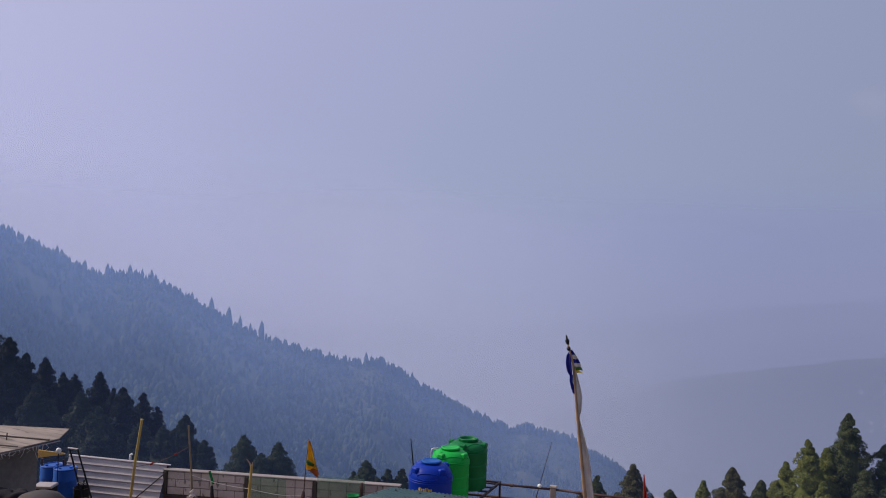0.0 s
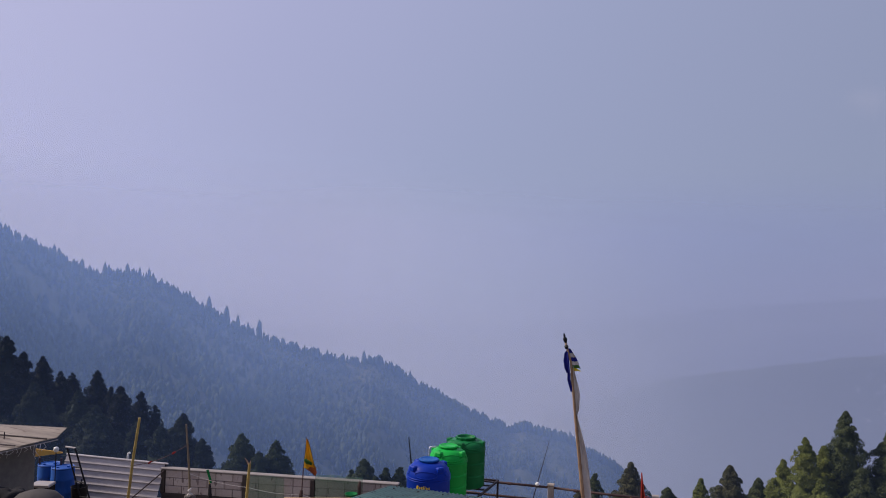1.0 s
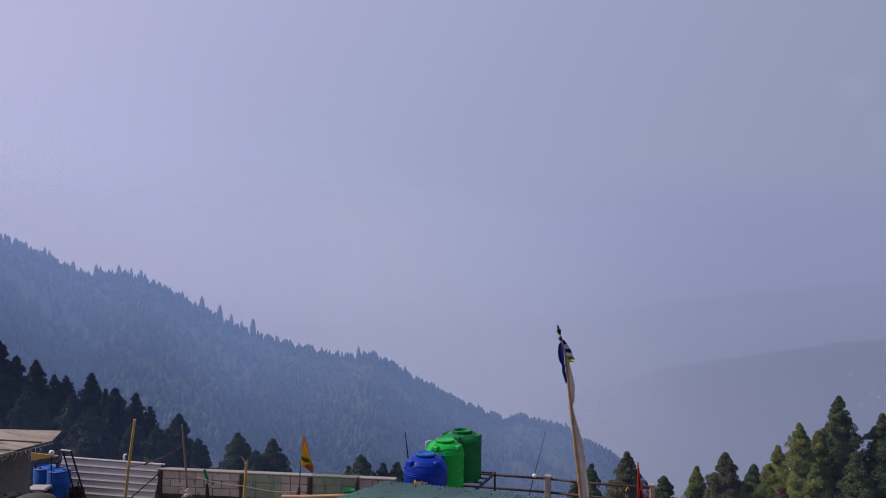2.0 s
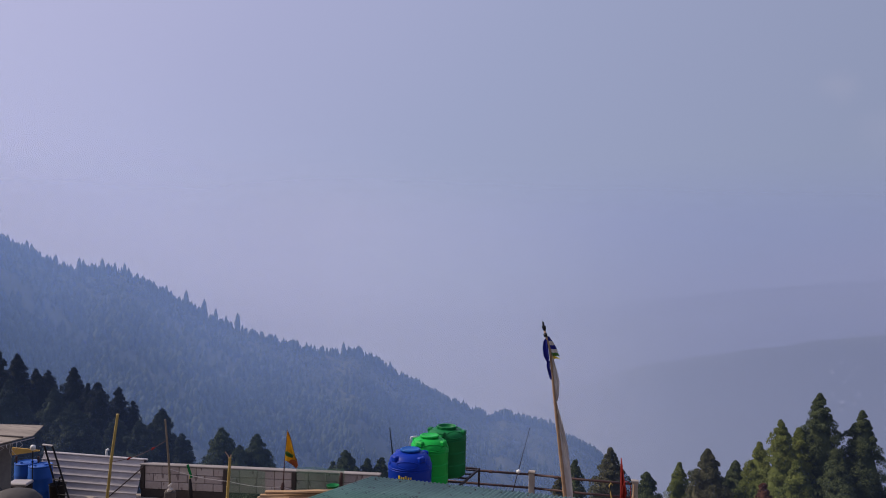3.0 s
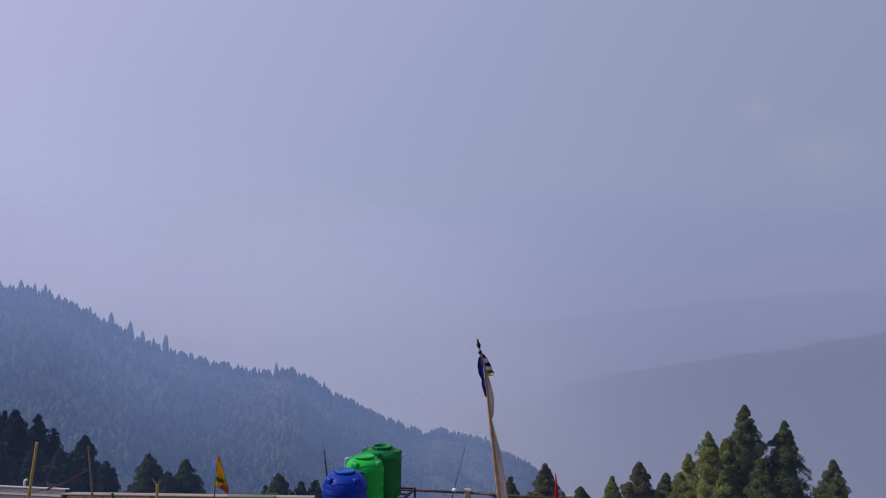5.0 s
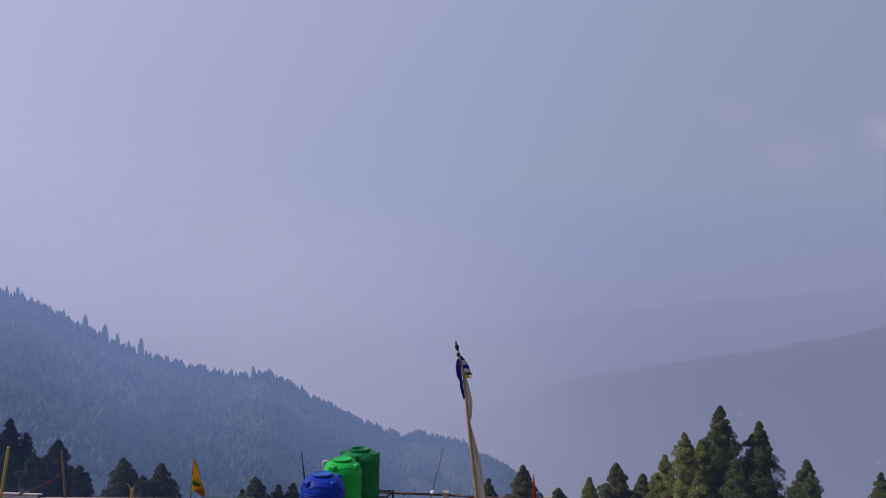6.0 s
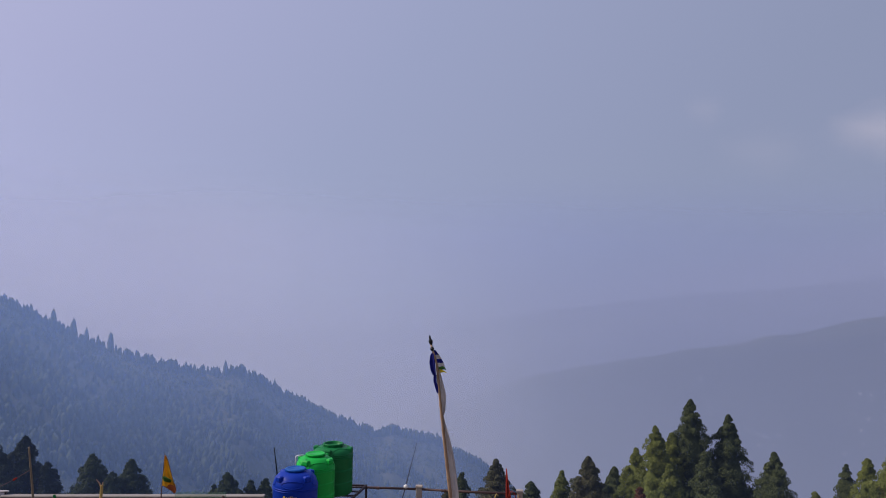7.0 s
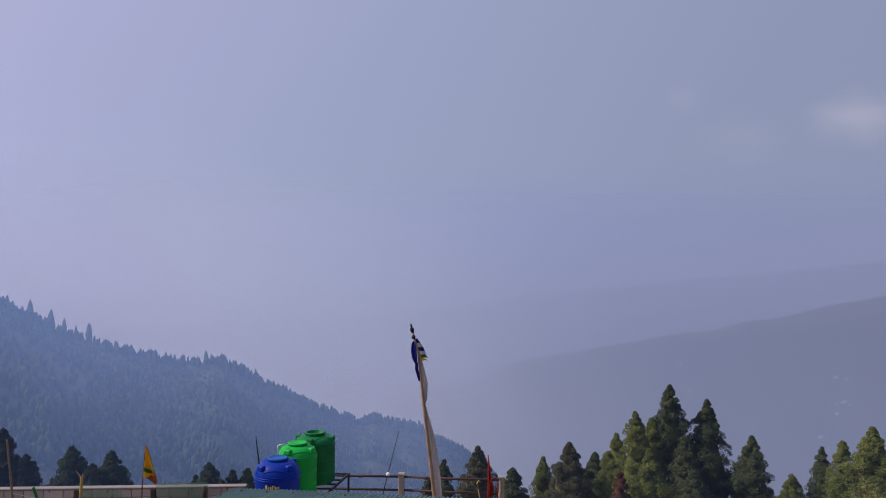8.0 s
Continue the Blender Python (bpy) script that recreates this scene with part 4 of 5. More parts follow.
# ---- water tanks ----
def water_tank(x, y, z, r, h, mat, lid_mat, label, turn=0.0, dome=0.3, neck=0.25, open_lid=False, bands=3, lettering=False, shoulder=1.3):
    tank = thing("water_tank", pose(x, y, z, 0, 0, turn), label, "water tank", "plastic water tanks on the steel stand")
    wall_top = h * (1 - dome)
    prof = [(0, 0.0), (r * 0.93, 0.0), (r * 0.97, 0.02)]
    zs = 0.05
    step = (wall_top - 0.1) / bands
    for b in range(bands):
        z0 = 0.05 + b * step
        prof += [(r, z0), (r, z0 + step * 0.78), (r * 1.012, z0 + step * 0.84), (r * 1.012, z0 + step * 0.92), (r * 0.992, z0 + step * 0.97)]
    prof += [(r, wall_top - 0.04)]
    rn = r * neck / 0.5 * 0.9
    for k in range(1, 9):
        a = k / 8 * math.pi / 2
        prof.append((rn + (r - rn) * math.cos(a) ** shoulder, wall_top - 0.04 + (h * dome - 0.04) * math.sin(a)))
    prof.append((0, h - 0.075) if open_lid else (0, h - 0.07))
    part("body", lathe(prof, 48), mat, tank, smooth=True)
    if open_lid:
        p = [(rn * 1.02, h - 0.11), (rn * 1.08, h - 0.02), (rn * 1.1, h), (rn * 0.95, h + 0.004), (rn * 0.9, h - 0.02), (rn * 0.88, h - 0.07), (0, h - 0.072)]
    else:
        p = [(rn * 1.02, h - 0.1), (rn * 1.02, h - 0.06), (rn * 1.12, h - 0.055), (rn * 1.13, h - 0.02), (rn * 1.05, h - 0.008), (rn * 0.9, h - 0.002), (rn * 0.86, h - 0.012), (0, h)]
    lid = part("lid", lathe(p, 36), lid_mat, tank, "round screw lid with a raised rim", True)
    for k in range(12):
        a = math.tau * k / 12
        part("lid_grip", box(0.02, 0.03, 0.035, (rn * 1.13 * math.cos(a), rn * 1.13 * math.sin(a), h - 0.037), 0.004, Matrix.Rotation(a, 4, "Z")), lid_mat, lid)
    for k in range(4):
        a = math.tau * (k + 0.5) / 4
        rm = rn + (r - rn) * math.cos(0.75) ** shoulder
        lug = box(0.15, 0.20, 0.15, (rm * math.cos(a), rm * math.sin(a), wall_top - 0.05 + (h * dome - 0.04) * math.sin(0.75)), 0.03, Matrix.Rotation(a, 4, "Z"))
        part("lifting_lug", lug, mat, tank)
    for z0 in (wall_top - 0.05, wall_top - 0.10):
        part("raised_band", lathe([(r * 0.99, z0), (r * 1.022, z0 + 0.006), (r * 1.022, z0 + 0.024), (r * 0.99, z0 + 0.03)], 48), mat, tank, smooth=True)
    # raised oval panels round the shoulder
    for k in range(4):
        a0 = math.tau * k / 4
        bm = bmesh.new()
        pts = []
        for s in range(25):
            t = math.tau * s / 24
            aa, zz = a0 + 0.55 * math.cos(t), wall_top + 0.09 + 0.085 * math.sin(t)
            rr = rn + (r - rn) * math.sqrt(max(0.0, 1 - (max(0.0, zz - wall_top + 0.04) / (h * dome - 0.04)) ** 2)) ** shoulder + 0.004
            pts.append((rr * math.cos(aa), rr * math.sin(aa), zz))
        tube(pts, 0.012, 6, bm)
        part("raised_panel_rim", bm, mat, tank, smooth=True)
    if lettering:
        a = -math.pi / 2 - 0.42
        widths = [0.062, 0.04, 0.045, 0.03, 0.02, 0.05, 0.04]
        for k, w in enumerate(widths):
            hh = 0.085 if k in (0, 3, 4) else 0.058
            a += (w / 2 + 0.006) / r
            part("letter_bar", box(w * 0.8, 0.006, hh, (r * 1.018 * math.cos(a), r * 1.018 * math.sin(a), 0.66 + hh / 2), 0.002,
                                   Matrix.Rotation(a + math.pi / 2, 4, "Z") @ Matrix.Rotation(radians(8), 4, "Y")), M_YELLOW, tank, "yellow painted mark")
            a += (w / 2 + 0.006) / r
    return tank


def tank_stand():
    st = thing("tank_stand", pose(0.0, 0.0, -1.4), "dark steel stand carrying the water tanks", "stand")
    c = [(-0.85, 20.15), (0.55, 20.0), (2.05, 23.75), (0.2, 24.2)]
    for x, y in c + [(-0.35, 22.1), (1.35, 22.0)]:
        part("leg", box(0.06, 0.06, 1.04, (x, y, 0.52), 0.006), M_STEEL, st)
    ring = c + [c[0]]
    for (xa, ya), (xb, yb) in zip(ring, ring[1:]):
        d = Vector((xb - xa, yb - ya, 0))
        part("beam", box(d.length + 0.06, 0.06, 0.06, ((xa + xb) / 2, (ya + yb) / 2, 1.07), 0.006, Matrix.Rotation(math.atan2(d.y, d.x), 4, "Z")), M_STEEL, st)
    for k in range(9):
        f = (k + 0.5) / 9
        a = Vector(c[0]).lerp(Vector(c[3]), f)
        b = Vector(c[1]).lerp(Vector(c[2]), f)
        d = b - a
        m = (a + b) / 2
        part("deck_bar", box(d.length, 0.09, 0.035, (m.x, m.y, 1.082), 0.005, Matrix.Rotation(math.atan2(d.y, d.x), 4, "Z")), M_STEEL, st)


# ---- railing, poles and flags ----
def railing():
    rail = thing("railing", pose(0, 0, -1.4), "two rusty pipe rails between pale concrete posts", "railing")
    ends = [Vector((0.35, 24.36, 0)), Vector((3.62, 23.47, 0)), Vector((6.5, 22.58, 0))]
    for p in ends:
        post = part("post", box(0.17, 0.17, 1.05, (p.x, p.y, 0.525), 0.014, Matrix.Rotation(radians(-16), 4, "Z")), M_CONC, rail, "pale concrete post")
        part("cap", box(0.21, 0.21, 0.05, (p.x, p.y, 1.077), 0.012, Matrix.Rotation(radians(-16), 4, "Z")), M_CONC, post)
    for z in (1.0, 0.6):
        for a, b in zip(ends, ends[1:]):
            mid = (a + b) / 2
            part("pipe_rail", tube([(a.x, a.y - 0.02, z), (mid.x, mid.y - 0.02, z - 0.012), (b.x, b.y - 0.02, z)], 0.035, 10), M_RAIL, rail, smooth=True)
    for x in (2.4, 4.3):
        f = (x - 0.35) / (6.5 - 0.35)
        part("pipe_collar", tube([(x - 0.05, 24.34 - f * 1.78, 1.0), (x + 0.05, 24.31 - f * 1.78, 1.0)], 0.045, 10), M_RAIL, rail)
    # poles leaning against the last post
    for k, (x0, x1) in enumerate(((6.12, 6.46), (6.30, 6.42))):
        st = thing("wooden_pole", pose(0, 0, 0), "thin wooden pole leaning on the railing's end post", "pole", "poles by the end post")
        part("shaft", tube([(x0, 22.05, -1.4), (x1, 22.44, -0.42 + 0.05 * k)], [0.03, 0.024], 8), M_BAMBOOP, st)
    bent = thing("garden_cane", pose(5.72, 22.1, -1.4), "bent yellow cane with a hooked top", "cane")
    part("shaft", tube([(0.05, 0, 0), (0.02, 0, 0.5), (-0.06, 0, 0.9), (-0.1, 0, 1.08), (-0.05, 0, 1.16), (0.0, 0, 1.1)], 0.018, 8), M_BAMBOO, bent, smooth=True)
    coil = thing("garden_hose", pose(6.1, 22.0, -1.4), "looped red hose hanging by the red flag", "hose")
    part("loop", tube([(0.14 * math.sin(t) + 0.02 * math.sin(3 * t), 0.03 * t / 6, 0.62 - 0.62 * math.cos(t) * (1 if t < 6 else 0.8)) for t in [k * 0.35 for k in range(18)]], 0.014, 6), M_CLOTHR, coil, smooth=True)


def bamboo(name, pts, r0, r1, mat, label, category="bamboo pole", group=""):
    ob = thing(name, pose(*pts[0]), label, category, group)
    base = Vector(pts[0])
    P, R = [], []
    total = sum((Vector(b) - Vector(a)).length for a, b in zip(pts, pts[1:]))
    done = 0.0
    n_seg = max(3, int(total / 0.34))
    path = [Vector(p) - base for p in pts]

    def along(f):
        f *= total
        for a, b in zip(path, path[1:]):
            L = (b - a).length
            if f <= L or b is path[-1]:
                return a.lerp(b, min(1, f / L))
            f -= L
    for k in range(n_seg + 1):
        f = k / n_seg
        r = r0 + (r1 - r0) * f
        for df, s in ((-0.012, 1.0), (0.0, 1.22), (0.012, 1.0)):
            ff = min(1, max(0, f + df))
            if P and (along(ff) - P[-1]).length < 1e-4:
                continue
            P.append(along(ff))
            R.append(r * s)
    part("cane", tube(P, R, 10), mat, ob, smooth=True)
    return ob


def cloth(name, rows, mat, parent, label="", ripple=0.03, seed=0):
    """A strip of cloth. rows: (x0, x1, z) from top to bottom; it ripples in y."""
    n = 10
    V, F = [], []
    fine = []
    for (a0, a1, az), (b0, b1, bz) in zip(rows, rows[1:]):
        for s in range(4):
            f = s / 4
            fine.append((a0 + (b0 - a0) * f, a1 + (b1 - a1) * f, az + (bz - az) * f))
    fine.append(rows[-1])
    for j, (x0, x1, z) in enumerate(fine):
        for i in range(n + 1):
            f = i / n
            x = x0 + (x1 - x0) * f
            y = ripple * f * math.sin(7 * f + 2.2 * z + seed) + ripple * 0.5 * noise.noise((x * 4, z * 3, seed))
            V.append((x, y, z + 0.01 * math.sin(9 * f + seed)))
    m = n + 1
    for j in range(len(fine) - 1):
        for i in range(n):
            F.append((j * m + i, j * m + i + 1, (j + 1) * m + i + 1, (j + 1) * m + i))
    k = len(V)
    V += [(x, y + 0.004, z) for x, y, z in V]
    F += [tuple(k + i for i in f[::-1]) for f in F]
    return put(name, mesh_of(name, V, F, mat, True), parent, None, label)


def prayer_pole():
    pole = thing("prayer_flag_pole", pose(4.57, 22.9, -1.4), "tall leaning bamboo pole with long white prayer cloth", "flagpole")
    xz = [(0.0, 0.0), (-0.06, 0.6), (-0.18, 1.56), (-0.39, 3.22), (-0.57, 4.82), (-0.74, 5.38)]
    P, R = [], []
    for k in range(61):
        z = 5.38 * k / 60
        x = float(np.interp(z, [q[1] for q in xz], [q[0] for q in xz]))
        P.append((x, 0, z))
        R.append((0.058 - 0.03 * k / 60) * (1.16 if k % 4 == 0 else 1.0))
    part("cane", tube(P, R, 12), M_BAMBOOP, pole, "dry brown bamboo cane", True)
    fin = part("finial", tube([(-0.73, 0, 5.36), (-0.75, 0, 5.44), (-0.765, 0, 5.5), (-0.775, 0, 5.54), (-0.79, 0, 5.62), (-0.80, 0, 5.66)],
                              [0.025, 0.055, 0.065, 0.03, 0.028, 0.006], 12), M_BLACK, pole, "dark knob and spike", True)
    part("collar", tube([(-0.70, 0, 5.20), (-0.715, 0, 5.27), (-0.72, 0, 5.32)], [0.04, 0.065, 0.03], 12), M_BLACK, fin)
    cx = lambda z: float(np.interp(z, [q[1] for q in xz], [q[0] for q in xz]))
    upper = [(4.75, .02), (4.5, .07), (4.2, .12), (3.9, .16), (3.72, .13), (3.45, .09), (3.3, .03)]
    lower = [(3.3, .03), (3.1, .05), (2.8, .10), (2.4, .16), (1.9, .21), (1.4, .23), (0.95, .24), (0.6, .22), (0.3, .20), (0.15, .10)]
    cloth("upper_cloth", [(cx(z) + .03, cx(z) + .03 + w, z) for z, w in upper], M_CLOTH, pole, "grey-white cloth strip", 0.05, 2)
    cloth("lower_cloth", [(cx(z) + .03, cx(z) + .03 + w, z) for z, w in lower], M_CLOTH, pole, "grey-white cloth strip", 0.08, 5)
    cloth("blue_cloth", [(-0.70, -0.66, 5.16), (-0.77, -0.64, 5.05), (-0.79, -0.62, 4.85), (-0.75, -0.60, 4.62), (-0.68, -0.59, 4.48)], M_CLOTHB, pole, "deep blue cloth tied to the top", 0.05, 1)
    cloth("blue_tail", [(-0.66, -0.56, 4.5), (-0.66, -0.56, 4.3), (-0.60, -0.50, 4.1), (-0.55, -0.49, 3.95)], M_CLOTHB, pole, "dark blue cloth tail", 0.03, 3)
    pieces = [(5.22, 5.08, .05, .11, M_CLOTHB), (5.08, 4.96, .11, .15, M_CLOTH), (4.96, 4.84, .15, .18, M_CLOTHB), (4.84, 4.74, .18, .21, M_CLOTH), (4.74, 4.64, .20, .25, M_CLOTHG), (4.64, 4.56, .14, .26, M_YELLOW)]
    for i, (a, b, wa, wb, m) in enumerate(pieces):
        cloth("small_flag", [(cx(a) + .03, cx(a) + .03 + wa, a), (cx(b) + .03, cx(b) + .03 + wb, b)], m, pole, "small coloured prayer flag", 0.04, 4 + i)


def saffron_flag():
    f = thing("flag", pose(-3.03, 18.6, 0), "saffron flag with green bands on a thin iron pole", "flag", "flags")
    part("foot", box(0.24, 0.24, 0.48, (0, 0, 0.24), 0.02), M_PLASTER, f, "square cement foot")
    part("socket", tube([(0, 0, 0.48), (0.0, 0, 0.6), (0.01, 0, 0.72)], [0.07, 0.05, 0.03], 10), M_RAIL, f, "rusty pipe socket")
    part("pole", tube([(0, 0, 0.3), (0.03, 0, 1.1), (0.09, 0, 1.97)], [0.016, 0.013, 0.009], 8), M_RAIL, f, "thin iron rod")
    px = lambda z: 0.03 + 0.06 * (z - 1.1) / 0.87
    sail = [(1.93, .03), (1.8, .09), (1.68, .13), (1.56, .17), (1.44, .21), (1.33, .25), (1.24, .30)]
    sl = cloth("sail", [(px(z), px(z) + w, z) for z, w in sail], M_CLOTHY, f, "saffron cloth", 0.07, 1)
    b = cloth("band", [(px(z) + a0, px(z) + a0 + w, z) for z, a0, w in ((1.47, .0, .04), (1.42, .0, .16), (1.36, .03, .22), (1.33, .10, .18))], M_CLOTHG, sl, "green stripe", 0.07, 1)
    b.location.y = -0.03
    hem = cloth("hem", [(px(1.26), px(1.26) + .29, 1.265), (px(1.2) + .05, px(1.2) + .31, 1.225), (px(1.15) + 0.16, px(1.15) + .33, 1.16), (px(1.10) + .27, px(1.10) + .30, 1.08)], M_HEM, sl, "ragged brownish-orange hem", 0.05, 2)
    hem.location.y = -0.015
    edge = cloth("border", [(px(z) + w - .025, px(z) + w + .012, z) for z, w in sail], M_HEM, sl, "brownish-red border", 0.02, 1)
    edge.location.y = -0.05


def red_flag():
    f = thing("flag", pose(5.98, 22.2, -1.4), "furled red flag on a red pole by the railing", "flag", "flags")
    part("pole", tube([(0, 0, 0), (0.02, 0, 0.9), (0.0, 0, 1.85)], [0.04, 0.036, 0.018], 10), M_CLOTHR, f, "red painted pole", True)
    cloth("sail", [(0.0, 0.02, 1.78), (0.01, 0.06, 1.5), (0.02, 0.12, 1.15), (0.02, 0.17, 0.85), (0.02, 0.12, 0.7), (0.02, 0.06, 0.6)], M_CLOTHR, f, "hanging red cloth", 0.08, 3)


# ---- shed and clutter at the terrace's edge ----
def shed():
    a = radians(25)
    at = Matrix.Translation((-8.16, 17.2, 0)) @ Matrix.Rotation(-a, 4, "Z")
    s = thing("shed", at, "small plastered shed with a weathered sheet roof", "shed")
    # local x to the right, y away; the eave runs along x = 0
    part("wall", box(2.6, 4.4, 1.98, (-1.62, -2.45, 0.99), 0.02), M_PLASTER, s, "bare grey plaster wall")
    # black strip that paints in the shade of the gap under the roof
    part("gap_shade_strip", box(2.3, 0.10, 0.3, (-1.75, -0.19, 1.9), 0.01), M_BLACK, s, "black strip painted as the shaded gap under the roof")
    def skew(name, pts, z, thick, mat, label=""):
        bm = bmesh.new()
        lo = [bm.verts.new((x, y, z - thick + 0.02 * math.sin(3 * y))) for x, y in pts]
        hi = [bm.verts.new((x, y, z + 0.02 * math.sin(3 * y))) for x, y in pts]
        for k in range(len(pts)):
            bm.faces.new((lo[k], lo[(k + 1) % len(pts)], hi[(k + 1) % len(pts)], hi[k]))
        bm.faces.new(hi)
        bm.faces.new(lo[::-1])
        bmesh.ops.recalc_face_normals(bm, faces=bm.faces)
        part(name, bm, mat, s, label)
    skew("roof_sheet", [(0.0, -0.9), (0.0, 0.0), (-0.57, 0.73), (-2.49, 0.05), (-4.2, -0.55), (-4.2, -2.05), (-2.0, -1.5)], 2.11, 0.02, M_RUSTTIN, "weathered brown-grey roof sheet")
    skew("roof_sheet", [(0.02, -2.2), (0.02, -0.85), (-2.0, -1.45), (-4.2, -2.0), (-4.2, -3.3), (-2.0, -2.8)], 2.098, 0.02, M_RUSTTIN, "weathered brown-grey roof sheet")
    skew("roof_sheet", [(0.0, -4.3), (0.0, -2.15), (-2.0, -2.75), (-4.2, -3.25), (-4.2, -4.3)], 2.086, 0.02, M_RUSTTIN, "weathered brown-grey roof sheet")
    for k in range(3):
        part("roof_lath", tube([(0.0, -0.25 - 0.75 * k, 2.125), (-1.4, -0.62 - 0.75 * k, 2.135), (-3.0, -1.1 - 0.75 * k, 2.13)], 0.016, 6), M_STEEL, s)
    rng = random.Random(5)
    for k in range(34):                      # frayed plastic along the eave
        y = -0.3 - k * 0.09 - rng.uniform(0, .1)
        L = rng.uniform(0.05, 0.16) * (2.2 if rng.random() < 0.15 else 1)
        part("frayed_plastic", tube([(0.05, y, 2.06), (0.07 + rng.uniform(-.03, .03), y + rng.uniform(-.06, .06), 2.05 - L * 0.5), (0.05 + rng.uniform(-.04, .05), y + rng.uniform(-.1, .1), 2.05 - L)], [0.009, 0.006, 0.003], 5), M_CLOTH, s, "torn whitish plastic")
    part("eave_batten", tube([(0.03, 0.0, 2.06), (0.03, -1.0, 2.05), (0.03, -3.4, 2.05)], 0.013, 6), M_COPING, s, "frayed whitish edge strip")
    for k, (x, y, h) in enumerate(((-1.3, -0.9, 0.42), (-1.05, -0.95, 0.34), (-0.75, -0.7, 0.25), (-1.6, -0.85, 0.5))):
        bar = thing("reinforcing_bar", at @ pose(x, y, 2.02), "thin rusty iron bar standing on the shed roof", "iron bar", "iron bars")
        part("rod", tube([(0, 0, 0), (0.01, 0, h)], 0.012, 6), M_STEEL, bar)
    stick = thing("plank_on_roof", at @ pose(-1.3, -1.6, 2.13, 0, 0, 30), "dark weathered stick lying on the shed roof", "stick")
    part("shaft", tube([(-0.7, 0, 0), (0.0, 0, 0.02), (0.8, 0, 0.0)], 0.022, 6), M_STEEL, stick)


def drum(x, y, label):
    d = thing("plastic_drum", pose(x, y, 0, 0, 0, 30), label, "drum", "blue drums")
    r, h = 0.27, 0.90
    prof = [(0, 0), (r * .93, 0), (r * .98, .03), (r, .08), (r, .27), (r * 1.025, .29), (r * 1.025, .32), (r, .34), (r, .58), (r * 1.025, .60), (r * 1.025, .63), (r, .65), (r, h - .06), (r * .95, h - .02), (0, h - .02)]
    part("body", lathe(prof, 36), M_DRUM, d, smooth=True)
    part("rim", lathe([(r * .9, h - .03), (r * .99, h - .03), (r * 1.0, h), (r * .93, h + .004), (r * .9, h - .03)], 36), M_DRUM, d, smooth=True)
    part("bung", lathe([(0, h + .01), (.035, h + .01), (.04, h - .02)], 12, None), M_DRUM, d, at=pose(0.12, 0, 0))
    part("bung", lathe([(0, h + .01), (.03, h + .01), (.034, h - .02)], 12, None), M_DRUM, d, at=pose(-0.12, 0, 0))


def step_ladder():
    l = thing("step_ladder", pose(-8.25, 18.75, 0), "black iron ladder leaning beside the blue drums", "ladder")
    feet = [((0.32, -0.05, 0), (-0.20, 0, 1.5)), ((0.03, 0.06, 0), (-0.44, 0.1, 1.5))]
    for a, b in feet:
        part("rail", tube([a, b], 0.021, 8), M_BLACK, l)
    part("top_bar", tube([(-0.47, 0.1, 1.5), (-0.19, 0, 1.5)], 0.022, 8), M_TIN, l, "pale worn top bar")
    for z in (0.35, 0.7, 1.05):
        f = z / 1.5
        part("rung", tube([(0.03 - 0.47 * f, 0.06, z), (0.32 - 0.52 * f, -0.05, z)], 0.015, 6), M_BLACK, l)


def sack(x, y, z, sx, sy, sz, label, mat, seed):
    ob = thing("sack", pose(x, y, z, 0, 0, seed * 37), label, "sack", "sacks")
    bm = bmesh.new()
    bmesh.ops.create_icosphere(bm, subdivisions=4, radius=1)
    for v in bm.verts:
        p = v.co.copy()
        k = 1 + 0.30 * noise.noise(p * 1.4 + Vector((seed, 0, 0))) + 0.10 * noise.noise(p * 4 + Vector((0, seed, 0))) - 0.22 * abs(noise.noise(p * 2.6 + Vector((3, 0, seed))))
        v.co = Vector((p.x * sx * k, p.y * sy * k, sz + max(p.z * sz * k, -sz * 0.98)))
    part("bag", bm, mat, ob, smooth=True)


